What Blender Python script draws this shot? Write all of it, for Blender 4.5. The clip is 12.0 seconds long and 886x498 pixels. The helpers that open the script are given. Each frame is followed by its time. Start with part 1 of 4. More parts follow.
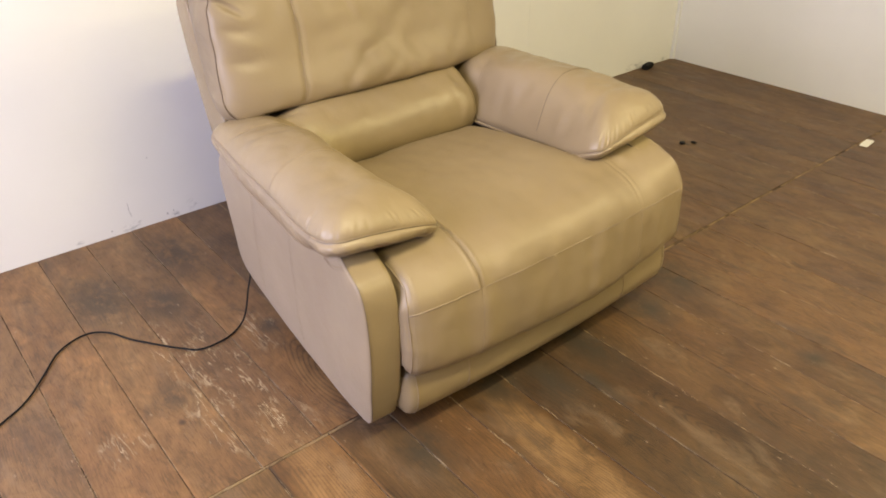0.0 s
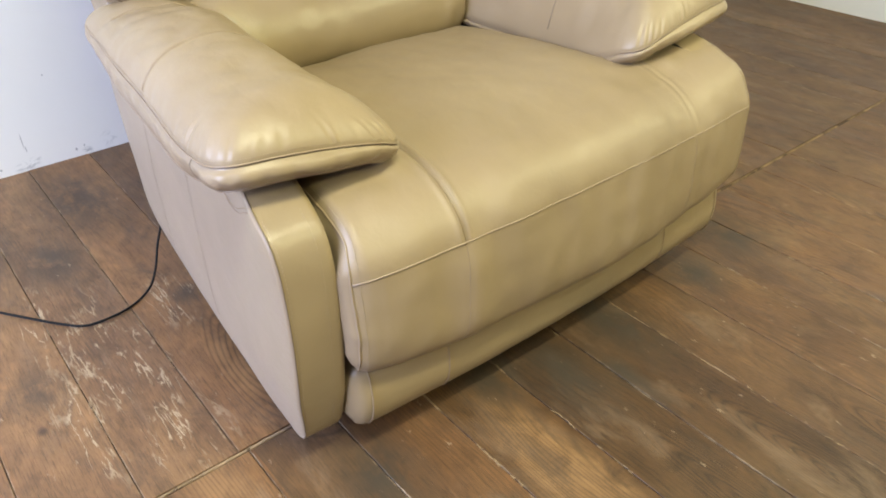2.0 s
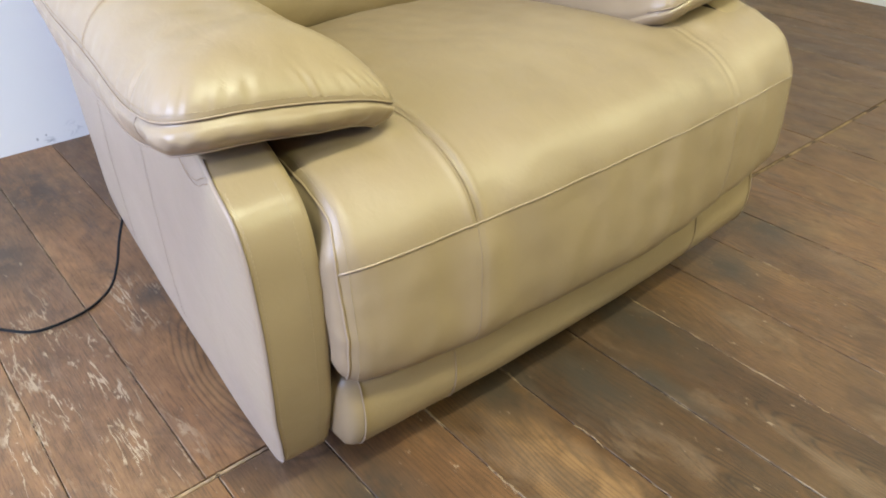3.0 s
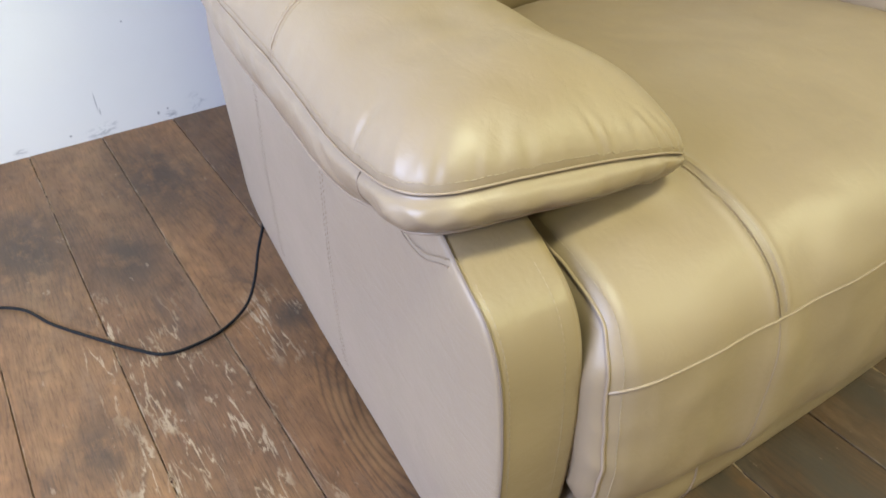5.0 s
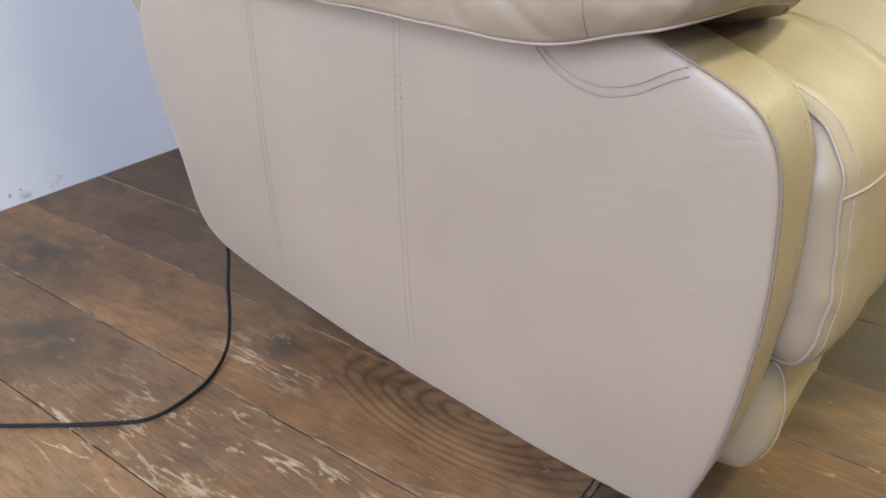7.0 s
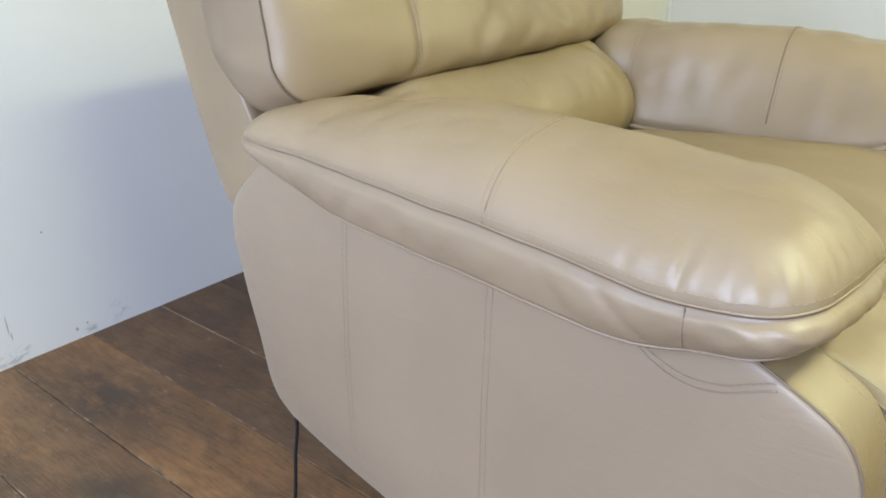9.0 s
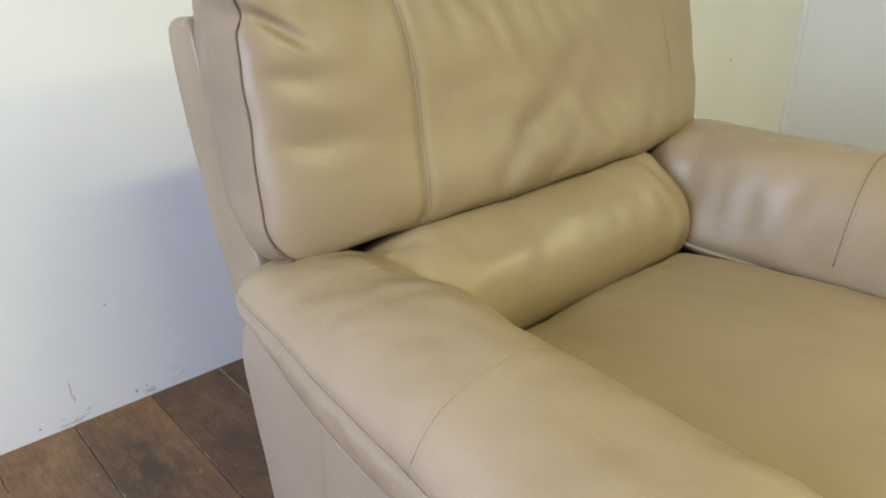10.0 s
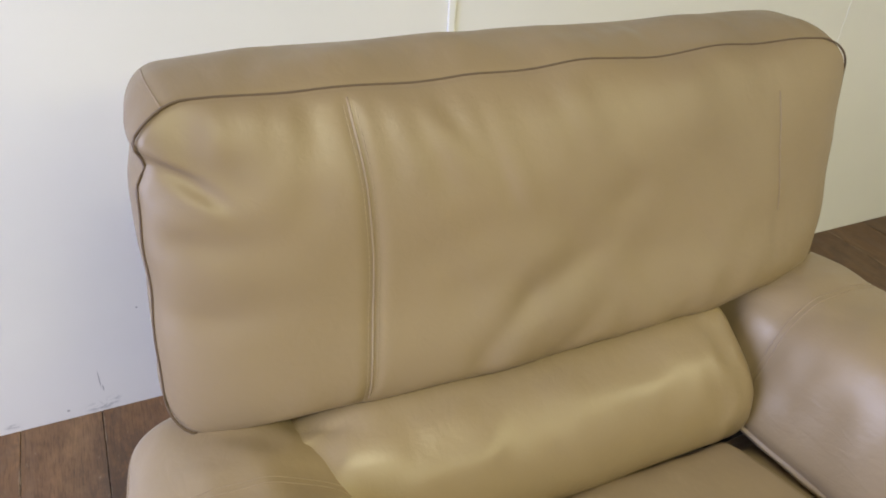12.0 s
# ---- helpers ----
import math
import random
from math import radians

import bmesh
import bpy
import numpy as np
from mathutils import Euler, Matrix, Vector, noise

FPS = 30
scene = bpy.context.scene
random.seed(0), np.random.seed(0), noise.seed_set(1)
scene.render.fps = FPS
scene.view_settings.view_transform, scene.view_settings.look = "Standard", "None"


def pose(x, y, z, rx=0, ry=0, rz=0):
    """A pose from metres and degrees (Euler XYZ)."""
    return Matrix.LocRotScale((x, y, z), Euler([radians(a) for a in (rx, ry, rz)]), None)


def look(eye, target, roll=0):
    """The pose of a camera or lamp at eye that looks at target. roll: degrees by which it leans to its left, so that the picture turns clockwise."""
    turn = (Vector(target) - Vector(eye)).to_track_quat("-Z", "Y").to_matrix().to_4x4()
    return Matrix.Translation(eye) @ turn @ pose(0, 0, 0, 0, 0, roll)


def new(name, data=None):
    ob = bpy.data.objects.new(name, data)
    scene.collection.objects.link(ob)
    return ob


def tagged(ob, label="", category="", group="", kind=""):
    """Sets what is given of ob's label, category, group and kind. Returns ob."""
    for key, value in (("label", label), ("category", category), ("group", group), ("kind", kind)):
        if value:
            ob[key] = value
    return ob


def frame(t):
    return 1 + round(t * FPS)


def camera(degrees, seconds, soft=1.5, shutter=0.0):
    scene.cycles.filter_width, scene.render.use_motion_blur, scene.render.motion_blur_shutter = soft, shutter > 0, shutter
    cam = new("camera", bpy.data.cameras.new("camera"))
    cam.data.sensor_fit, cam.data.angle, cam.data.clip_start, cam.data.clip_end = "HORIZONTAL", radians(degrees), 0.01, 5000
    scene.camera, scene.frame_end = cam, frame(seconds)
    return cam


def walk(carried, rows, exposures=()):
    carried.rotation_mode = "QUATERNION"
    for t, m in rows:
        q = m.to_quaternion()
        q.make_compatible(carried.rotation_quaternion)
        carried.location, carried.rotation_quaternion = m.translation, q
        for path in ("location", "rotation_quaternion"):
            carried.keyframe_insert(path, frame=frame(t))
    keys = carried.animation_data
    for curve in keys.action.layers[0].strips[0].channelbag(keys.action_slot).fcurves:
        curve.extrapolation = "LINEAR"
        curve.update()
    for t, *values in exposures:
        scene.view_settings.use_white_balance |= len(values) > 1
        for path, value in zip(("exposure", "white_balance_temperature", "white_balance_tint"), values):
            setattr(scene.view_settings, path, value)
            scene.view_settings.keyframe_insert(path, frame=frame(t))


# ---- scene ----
# The camera: seconds, eye, yaw to the left from +y, pitch up, roll.
cam = camera(61.80, 12.0, soft=1.8)
ROWS = [
    (0.0, -0.7497, -1.2379, 1.3984, -39.20, -31.22, -0.44),
    (0.5, -0.6373, -1.1749, 1.3751, -38.09, -33.01, -0.99),
    (1.0, -0.5529, -1.0669, 1.3093, -38.15, -34.53, -1.09),
    (1.5, -0.4641, -0.9507, 1.1936, -38.76, -34.96, -0.52),
    (2.0, -0.3990, -0.8941, 1.0549, -39.21, -34.32, -0.19),
    (2.5, -0.3527, -0.8305, 0.9413, -39.71, -33.38, -0.26),
    (2.7, -0.3393, -0.8056, 0.9082, -39.95, -33.28, -0.31),
    (4.3, -0.2669, -0.5709, 0.9249, -36.19, -36.13, 1.61),
    (4.5, -0.2827, -0.5318, 0.9155, -34.38, -36.57, 0.94),
    (5.0, -0.3170, -0.4287, 0.8913, -33.45, -37.16, -0.45),
    (5.5, -0.3584, -0.3272, 0.8835, -37.34, -36.41, -1.17),
    (6.0, -0.4211, -0.2533, 0.8241, -44.15, -32.93, -1.29),
    (6.5, -0.5631, -0.2071, 0.7045, -51.49, -30.45, -0.92),
    (6.7, -0.5805, -0.2114, 0.6637, -52.62, -29.61, -1.39),
    (8.3, -0.6549, -0.1401, 0.7027, -55.97, -24.72, -0.17),
    (8.5, -0.6509, -0.1310, 0.7330, -55.16, -23.85, 0.29),
    (9.0, -0.6214, -0.1299, 0.8575, -52.23, -23.34, 0.26),
    (9.5, -0.5402, -0.1367, 0.9822, -47.40, -23.61, 0.04),
    (10.0, -0.4012, -0.1691, 1.0645, -41.64, -24.40, -0.10),
    (10.5, -0.3110, -0.1923, 1.1954, -37.63, -26.45, 0.71),
    (11.0, -0.2349, -0.1301, 1.2718, -34.86, -29.24, 1.82),
    (11.5, -0.1261, -0.0430, 1.3070, -32.69, -31.22, 3.33),
    (12.0, 0.0135, -0.0241, 1.2970, -26.95, -32.69, 3.76),
]


def aim(x, y, z, yaw, pitch, roll):
    return pose(x, y, z, 90 + pitch, 0, yaw) @ pose(0, 0, 0, 0, 0, roll)


# seconds, stops, white balance
EXPOSURES = [(0.0, -0.28, 8250, 4), (1.0, -0.14, 7900, 2), (1.5, -0.06, 7300, -2), (2.5, 0.10, 6450, -6), (4.5, -0.05, 6300, -6), (5.5, -0.16, 6550, -8), (6.5, -0.11, 6500, -8), (8.5, -0.21, 6650, -12), (9.5, -0.40, 6700, -12),
             (10.5, -0.55, 7100, -3), (11.0, -0.56, 7100, -1), (12.0, -0.58, 6850, 0)]
walk(cam, [(t, aim(*rest)) for t, *rest in ROWS], EXPOSURES)

# ---------------------------------------------------------------- light
WALL_Y, WALL_X, LEFT_X, FRONT_Y, CEIL = 1.42, 3.29, -2.6, -5.5, 2.6

world = bpy.data.worlds.new("world")
scene.world = world
world.use_nodes = True
sky = world.node_tree.nodes.new("ShaderNodeTexSky")
sky.sky_type, sky.sun_disc = "NISHITA", False
sky.sun_elevation, sky.sun_rotation = radians(35), radians(200)
world.node_tree.links.new(sky.outputs[0], world.node_tree.nodes["Background"].inputs[0])
world.node_tree.nodes["Background"].inputs[1].default_value = 0.1


def area_lamp(name, m, sx, sy, watts, colour):
    data = bpy.data.lights.new(name, "AREA")
    data.shape, data.size, data.size_y, data.energy, data.color = "RECTANGLE", sx, sy, watts, colour
    ob = new(name, data)
    ob.matrix_world = m
    return ob


# daylight standing in the window opening of the left wall
area_lamp("window_daylight", look((LEFT_X + 0.02, -0.05, 1.55), (0.5, 0.0, 0.75)), 1.85, 1.6, 225, (0.57, 0.605, 1.0))
# unseen ceiling lamps: two far in front of the recliner, one over the right side, one before it
for x, y, watts in ((0.75, -2.5, 22), (2.2, -2.7, 24)):
    area_lamp("unseen_ceiling_lamp", look((x, y, CEIL - 0.12), (0.6, 0.2, 0.6)), 0.6, 0.2, watts, (1.0, 0.92, 0.56))
# the right one is added to brighten the right wall
area_lamp("unseen_ceiling_lamp", pose(2.7, -1.6, CEIL - 0.06), 0.6, 0.2, 50, (1.0, 0.93, 0.62))
area_lamp("unseen_ceiling_lamp", pose(0.0, -1.05, CEIL - 0.06), 1.1, 0.2, 72, (1.0, 0.925, 0.67))


# ---------------------------------------------------------------- helpers
def nodes_of(name):
    mat = bpy.data.materials.new(name)
    mat.use_nodes = True
    nt = mat.node_tree
    return mat, nt, nt.nodes["Principled BSDF"]


def ramp(nt, source, stops):
    node = nt.nodes.new("ShaderNodeValToRGB")
    el = node.color_ramp.elements
    while len(el) < len(stops):
        el.new(0.5)
    for e, (at, col) in zip(el, stops):
        e.position = at
        e.color = (*col, 1) if len(col) == 3 else col
    nt.links.new(source, node.inputs[0])
    return node.outputs[0]


def grey(v):
    return (v, v, v)


def mix(nt, kind, fac, a, b):
    node = nt.nodes.new("ShaderNodeMix")
    node.data_type, node.blend_type = "RGBA", kind
    for key, value in ((0, fac), (6, a), (7, b)):
        if isinstance(value, (int, float)):
            node.inputs[key].default_value = value
        elif isinstance(value, tuple):
            node.inputs[key].default_value = (*value, 1)
        else:
            nt.links.new(value, node.inputs[key])
    return node.outputs[2]


def mapped(nt, scale=(1, 1, 1), source="Object"):
    tc = nt.nodes.new("ShaderNodeTexCoord")
    mp = nt.nodes.new("ShaderNodeMapping")
    mp.inputs["Scale"].default_value = scale
    nt.links.new(tc.outputs[source], mp.inputs[0])
    return mp.outputs[0]


def noise_tex(nt, vec, scale, detail=4, rough=0.55, distort=0.0):
    n = nt.nodes.new("ShaderNodeTexNoise")
    n.inputs["Scale"].default_value, n.inputs["Detail"].default_value = scale, detail
    n.inputs["Roughness"].default_value, n.inputs["Distortion"].default_value = rough, distort
    nt.links.new(vec, n.inputs["Vector"])
    return n.outputs[0]


def bump(nt, height, strength, distance, normal=None):
    b = nt.nodes.new("ShaderNodeBump")
    b.inputs["Strength"].default_value, b.inputs["Distance"].default_value = strength, distance
    nt.links.new(height, b.inputs["Height"])
    if normal is not None:
        nt.links.new(normal, b.inputs["Normal"])
    return b.outputs[0]


# ---------------------------------------------------------------- materials
def leather_material(name, base, dark, rough, spec=0.42, slack=0.26):
    mat, nt, bs = nodes_of(name)
    vec = mapped(nt)
    cloud = noise_tex(nt, vec, 3.2, 3, 0.5)
    col = ramp(nt, cloud, [(0.3, dark), (0.5, base), (0.72, tuple(v * 1.08 for v in base))])
    nt.links.new(col, bs.inputs["Base Color"])
    nt.links.new(ramp(nt, noise_tex(nt, vec, 9.0, 4), [(0.3, grey(rough - 0.05)), (0.7, grey(rough + 0.06))]), bs.inputs["Roughness"])
    n1 = bump(nt, noise_tex(nt, vec, 15.0, 3, 0.5, 0.3), slack, 0.005)
    n2 = bump(nt, noise_tex(nt, mapped(nt, (1.0, 0.55, 1.3)), 42.0, 4, 0.62, 0.8), 0.28, 0.002, n1)
    # hide grain
    n3 = bump(nt, noise_tex(nt, vec, 260.0, 3, 0.6), 0.16, 0.0008, n2)
    nt.links.new(n3, bs.inputs["Normal"])
    bs.inputs["Specular IOR Level"].default_value = spec
    return mat


LEATHER = leather_material("tan_leather", (0.28, 0.211, 0.125), (0.240, 0.179, 0.105), 0.34)
VINYL = leather_material("side_vinyl", (0.270, 0.204, 0.131), (0.254, 0.191, 0.122), 0.46, 0.55, 0.05)
sheen = VINYL.node_tree.nodes["Principled BSDF"].inputs
sheen["Sheen Weight"].default_value, sheen["Sheen Roughness"].default_value = 0.42, 0.4
WELT, nt_, bs_ = nodes_of("dark_welt_edge")
bs_.inputs["Base Color"].default_value, bs_.inputs["Roughness"].default_value = (0.17, 0.125, 0.085, 1), 0.6
# same hide, darkened for the weaker light on the tilted back
BACKREST = leather_material("back_leather_shaded", (0.249, 0.185, 0.112), (0.217, 0.160, 0.097), 0.43)
PILLOW = leather_material("arm_leather", (0.28, 0.211, 0.132), (0.240, 0.179, 0.111), 0.39, 0.45)
WORN = leather_material("seat_leather", (0.282, 0.212, 0.133), (0.250, 0.187, 0.116), 0.43)
SEAM = leather_material("worn_leather_edge", (0.285, 0.215, 0.145), (0.25, 0.187, 0.124), 0.4)
THREAD, nt_, bs_ = nodes_of("beige_thread")
bs_.inputs["Base Color"].default_value, bs_.inputs["Roughness"].default_value = (0.31, 0.24, 0.15, 1), 0.6
CREASE, nt_, bs_ = nodes_of("dark_piping")
bs_.inputs["Base Color"].default_value, bs_.inputs["Roughness"].default_value = (0.10, 0.065, 0.04, 1), 0.6
# dark colour that paints the shade under the arm welts
WELT_SHADE, nt_, bs_ = nodes_of("welt_shade_line")
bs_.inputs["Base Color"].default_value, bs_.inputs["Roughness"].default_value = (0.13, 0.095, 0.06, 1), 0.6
METAL, nt_, bs_ = nodes_of("black_steel")
bs_.inputs["Base Color"].default_value, bs_.inputs["Roughness"].default_value, bs_.inputs["Metallic"].default_value = (0.02, 0.02, 0.02, 1), 0.5, 0.6
RUBBER, nt_, bs_ = nodes_of("black_rubber")
bs_.inputs["Base Color"].default_value, bs_.inputs["Roughness"].default_value = (0.006, 0.006, 0.006, 1), 0.7
bs_.inputs["Specular IOR Level"].default_value = 0.25
# near-black for the inner panel faces: the seat gap's shade put into colour
INNER_SHADE, nt_, bs_ = nodes_of("panel_gap_shade")
nt_.links.new(ramp(nt_, noise_tex(nt_, mapped(nt_), 40.0, 3), [(0.4, (0.030, 0.025, 0.020)), (0.6, (0.045, 0.037, 0.029))]), bs_.inputs["Base Color"])
bs_.inputs["Roughness"].default_value = 0.9
DUST, nt_, bs_ = nodes_of("pale_sawdust")
bs_.inputs["Base Color"].default_value, bs_.inputs["Roughness"].default_value = (0.27, 0.19, 0.11, 1), 0.9
PAPER, nt_, bs_ = nodes_of("white_paper")
bs_.inputs["Base Color"].default_value, bs_.inputs["Roughness"].default_value = (0.7, 0.68, 0.64, 1), 0.8


def wall_material(name, base):
    mat, nt, bs = nodes_of(name)
    vec = mapped(nt)
    col = ramp(nt, noise_tex(nt, vec, 2.2, 5), [(0.3, tuple(v * 0.95 for v in base)), (0.7, base)])
    nt.links.new(col, bs.inputs["Base Color"])
    bs.inputs["Roughness"].default_value = 0.65
    nt.links.new(bump(nt, noise_tex(nt, vec, 260.0, 3), 0.15, 0.001), bs.inputs["Normal"])
    return mat


WALL = wall_material("white_wall_paint", (0.80, 0.79, 0.76))
TRIM = wall_material("white_trim_paint", (0.8, 0.8, 0.78))
# unseen ceiling and walls: grey kept dark so that little light bounces back
CEILING = wall_material("unseen_ceiling_grey", (0.27, 0.255, 0.235))
UNSEEN_GREY = wall_material("unseen_wall_grey", (0.28, 0.265, 0.245))


def zones(nt, pos, spots, soft=0.35):
    """The greatest of several soft-edged oval patches (x, y, z, half sizes) at fixed places."""
    total = None
    for c, half in spots:
        sub = nt.nodes.new("ShaderNodeVectorMath")
        sub.operation = "SUBTRACT"
        nt.links.new(pos, sub.inputs[0])
        sub.inputs[1].default_value = c
        div = nt.nodes.new("ShaderNodeVectorMath")
        div.operation = "DIVIDE"
        nt.links.new(sub.outputs[0], div.inputs[0])
        div.inputs[1].default_value = half
        length = nt.nodes.new("ShaderNodeVectorMath")
        length.operation = "LENGTH"
        nt.links.new(div.outputs[0], length.inputs[0])
        out = ramp(nt, length.outputs["Value"], [(soft, grey(1)), (1.0, grey(0))])
        if total is None:
            total = out
        else:
            m = nt.nodes.new("ShaderNodeMath")
            m.operation = "MAXIMUM"
            nt.links.new(total, m.inputs[0])
            nt.links.new(out, m.inputs[1])
            total = m.outputs[0]
    return total


def times(nt, a, b):
    m = nt.nodes.new("ShaderNodeMath")
    m.operation = "MULTIPLY"
    for k, v in ((0, a), (1, b)):
        if isinstance(v, (int, float)):
            m.inputs[k].default_value = v
        else:
            nt.links.new(v, m.inputs[k])
    return m.outputs[0]


def plank_material():
    mat, nt, bs = nodes_of("stained_pine")
    geo = nt.nodes.new("ShaderNodeNewGeometry")
    pos = geo.outputs["Position"]
    info = nt.nodes.new("ShaderNodeObjectInfo")
    shift = nt.nodes.new("ShaderNodeVectorMath")
    shift.operation = "MULTIPLY_ADD"
    comb = nt.nodes.new("ShaderNodeCombineXYZ")
    for k in range(3):
        nt.links.new(info.outputs["Random"], comb.inputs[k])
    nt.links.new(comb.outputs[0], shift.inputs[0])
    shift.inputs[1].default_value = (37.0, 91.0, 53.0)
    nt.links.new(pos, shift.inputs[2])
    p = shift.outputs[0]

    def stretched(scale):
        mp = nt.nodes.new("ShaderNodeMapping")
        mp.inputs["Scale"].default_value = scale
        nt.links.new(p, mp.inputs[0])
        return mp.outputs[0]

    def math_node(op, a, b):
        m = nt.nodes.new("ShaderNodeMath")
        m.operation = op
        for k, v in ((0, a), (1, b)):
            if isinstance(v, (int, float)):
                m.inputs[k].default_value = v
            else:
                nt.links.new(v, m.inputs[k])
        return m.outputs[0]

    parts = nt.nodes.new("ShaderNodeSeparateXYZ")
    nt.links.new(p, parts.inputs[0])
    place = nt.nodes.new("ShaderNodeSeparateXYZ")
    nt.links.new(pos, place.inputs[0])

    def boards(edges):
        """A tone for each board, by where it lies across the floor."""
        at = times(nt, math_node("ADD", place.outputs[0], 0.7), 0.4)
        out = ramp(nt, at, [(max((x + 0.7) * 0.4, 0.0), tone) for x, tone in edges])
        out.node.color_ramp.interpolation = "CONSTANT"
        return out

    # base colour, mottled at two scales
    wide = noise_tex(nt, stretched((2.6, 1.0, 2.6)), 2.0, 6, 0.62, 0.3)
    col = ramp(nt, wide, [(0.32, (0.104, 0.058, 0.030)), (0.46, (0.140, 0.080, 0.040)), (0.58, (0.168, 0.098, 0.048)), (0.72, (0.205, 0.128, 0.066))])
    mottle = noise_tex(nt, stretched((8.5, 4.6, 8.5)), 2.4, 9, 0.70, 0.7)
    col = mix(nt, "MULTIPLY", 0.72, col, ramp(nt, mottle, [(0.32, grey(0.48)), (0.47, grey(0.90)), (0.57, grey(1.08)), (0.70, (1.42, 1.34, 1.24))]))
    tone = ramp(nt, info.outputs["Random"], [(0.0, (0.92, 0.92, 0.93)), (0.4, grey(0.98)), (0.75, (1.03, 1.02, 0.99)), (1.0, (1.09, 1.06, 1.0))])
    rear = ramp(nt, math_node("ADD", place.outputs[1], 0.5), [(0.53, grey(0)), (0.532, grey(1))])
    # own board tones; those before the rail are lowered further for its shade
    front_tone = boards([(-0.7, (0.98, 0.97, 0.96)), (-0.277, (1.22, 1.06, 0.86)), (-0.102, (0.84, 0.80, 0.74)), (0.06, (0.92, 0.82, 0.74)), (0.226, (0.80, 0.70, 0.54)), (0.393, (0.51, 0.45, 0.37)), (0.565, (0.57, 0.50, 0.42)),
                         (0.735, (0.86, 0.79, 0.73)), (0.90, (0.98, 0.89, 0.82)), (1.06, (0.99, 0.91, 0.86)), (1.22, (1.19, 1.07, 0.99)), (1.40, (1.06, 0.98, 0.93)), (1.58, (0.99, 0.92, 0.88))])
    # rear boards left of x = 0.05 are raised further than the rest
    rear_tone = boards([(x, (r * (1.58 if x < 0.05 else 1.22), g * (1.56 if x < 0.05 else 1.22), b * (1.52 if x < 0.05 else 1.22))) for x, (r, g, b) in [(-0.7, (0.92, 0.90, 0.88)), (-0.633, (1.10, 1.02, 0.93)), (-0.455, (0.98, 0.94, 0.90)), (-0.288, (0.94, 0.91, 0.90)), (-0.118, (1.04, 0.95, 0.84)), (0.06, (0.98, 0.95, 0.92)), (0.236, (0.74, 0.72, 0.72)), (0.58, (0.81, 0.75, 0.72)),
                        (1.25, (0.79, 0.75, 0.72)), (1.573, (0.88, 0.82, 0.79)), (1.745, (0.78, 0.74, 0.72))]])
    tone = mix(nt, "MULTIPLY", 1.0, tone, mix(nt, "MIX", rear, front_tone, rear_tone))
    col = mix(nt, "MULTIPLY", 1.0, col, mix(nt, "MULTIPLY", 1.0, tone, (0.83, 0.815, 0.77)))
    # growth rings: thin dark lines along the board that wander and close into arches
    swirl = noise_tex(nt, stretched((3.6, 0.75, 3.6)), 1.6, 2, 0.4, 0.2)
    phase = math_node("ADD", times(nt, swirl, 52.0), times(nt, parts.outputs[0], 210.0))
    arches = [((0.66, -0.72, 0), (0.06, 0.42, 1)), ((0.49, -0.70, 0), (0.055, 0.42, 1)), ((0.035, 0.21, 0), (0.125, 0.34, 1)), ((0.84, -0.95, 0), (0.06, 0.5, 1)), ((-0.36, -0.6, 0), (0.06, 0.4, 1))]
    for c, half in arches:
        sub = nt.nodes.new("ShaderNodeVectorMath")
        sub.operation = "SUBTRACT"
        nt.links.new(pos, sub.inputs[0])
        sub.inputs[1].default_value = c
        div = nt.nodes.new("ShaderNodeVectorMath")
        div.operation = "DIVIDE"
        nt.links.new(sub.outputs[0], div.inputs[0])
        div.inputs[1].default_value = half
        length = nt.nodes.new("ShaderNodeVectorMath")
        length.operation = "LENGTH"
        nt.links.new(div.outputs[0], length.inputs[0])
        mask = ramp(nt, length.outputs["Value"], [(0.75, grey(1)), (0.97, grey(0))])
        rings = math_node("ADD", times(nt, length.outputs["Value"], 22.0), times(nt, swirl, 24.0))
        blend = nt.nodes.new("ShaderNodeMix")
        nt.links.new(mask, blend.inputs[0])
        nt.links.new(phase, blend.inputs[2])
        nt.links.new(rings, blend.inputs[3])
        phase = blend.outputs[0]
    band = math_node("PINGPONG", phase, 1.0)
    fine = noise_tex(nt, stretched((80, 3.0, 80)), 3.0, 7, 0.7)
    show = ramp(nt, noise_tex(nt, stretched((4.5, 1.8, 4.5)), 2.0, 3, 0.55), [(0.40, grey(0.12)), (0.62, grey(0.85))])
    front = ramp(nt, math_node("ADD", place.outputs[1], 0.5), [(0.52, grey(0.8)), (0.535, grey(0.4))])
    figured = zones(nt, pos, arches, 0.8)
    show = math_node("MAXIMUM", times(nt, show, front), times(nt, figured, 0.95))
    lines = ramp(nt, band, [(0.0, grey(0.56)), (0.30, grey(0.84)), (0.55, grey(1.04)), (1.0, (1.10, 1.08, 1.04))])
    col = mix(nt, "MULTIPLY", show, col, lines)
    col = mix(nt, "MULTIPLY", 0.36, col, ramp(nt, fine, [(0.30, grey(0.60)), (0.5, grey(1.0)), (0.70, grey(1.18))]))
    # fine pores along the grain
    pores = noise_tex(nt, stretched((170, 9, 170)), 3.0, 3, 0.6)
    col = mix(nt, "MULTIPLY", 0.8, col, ramp(nt, pores, [(0.34, grey(0.6)), (0.5, grey(1.04))]))
    # varnish worn off in patches
    worn = noise_tex(nt, stretched((5.0, 1.8, 5.0)), 2.4, 8, 0.70, 0.5)
    col = mix(nt, "MIX", ramp(nt, worn, [(0.54, grey(0)), (0.70, grey(0.42))]), col, (0.225, 0.152, 0.095))
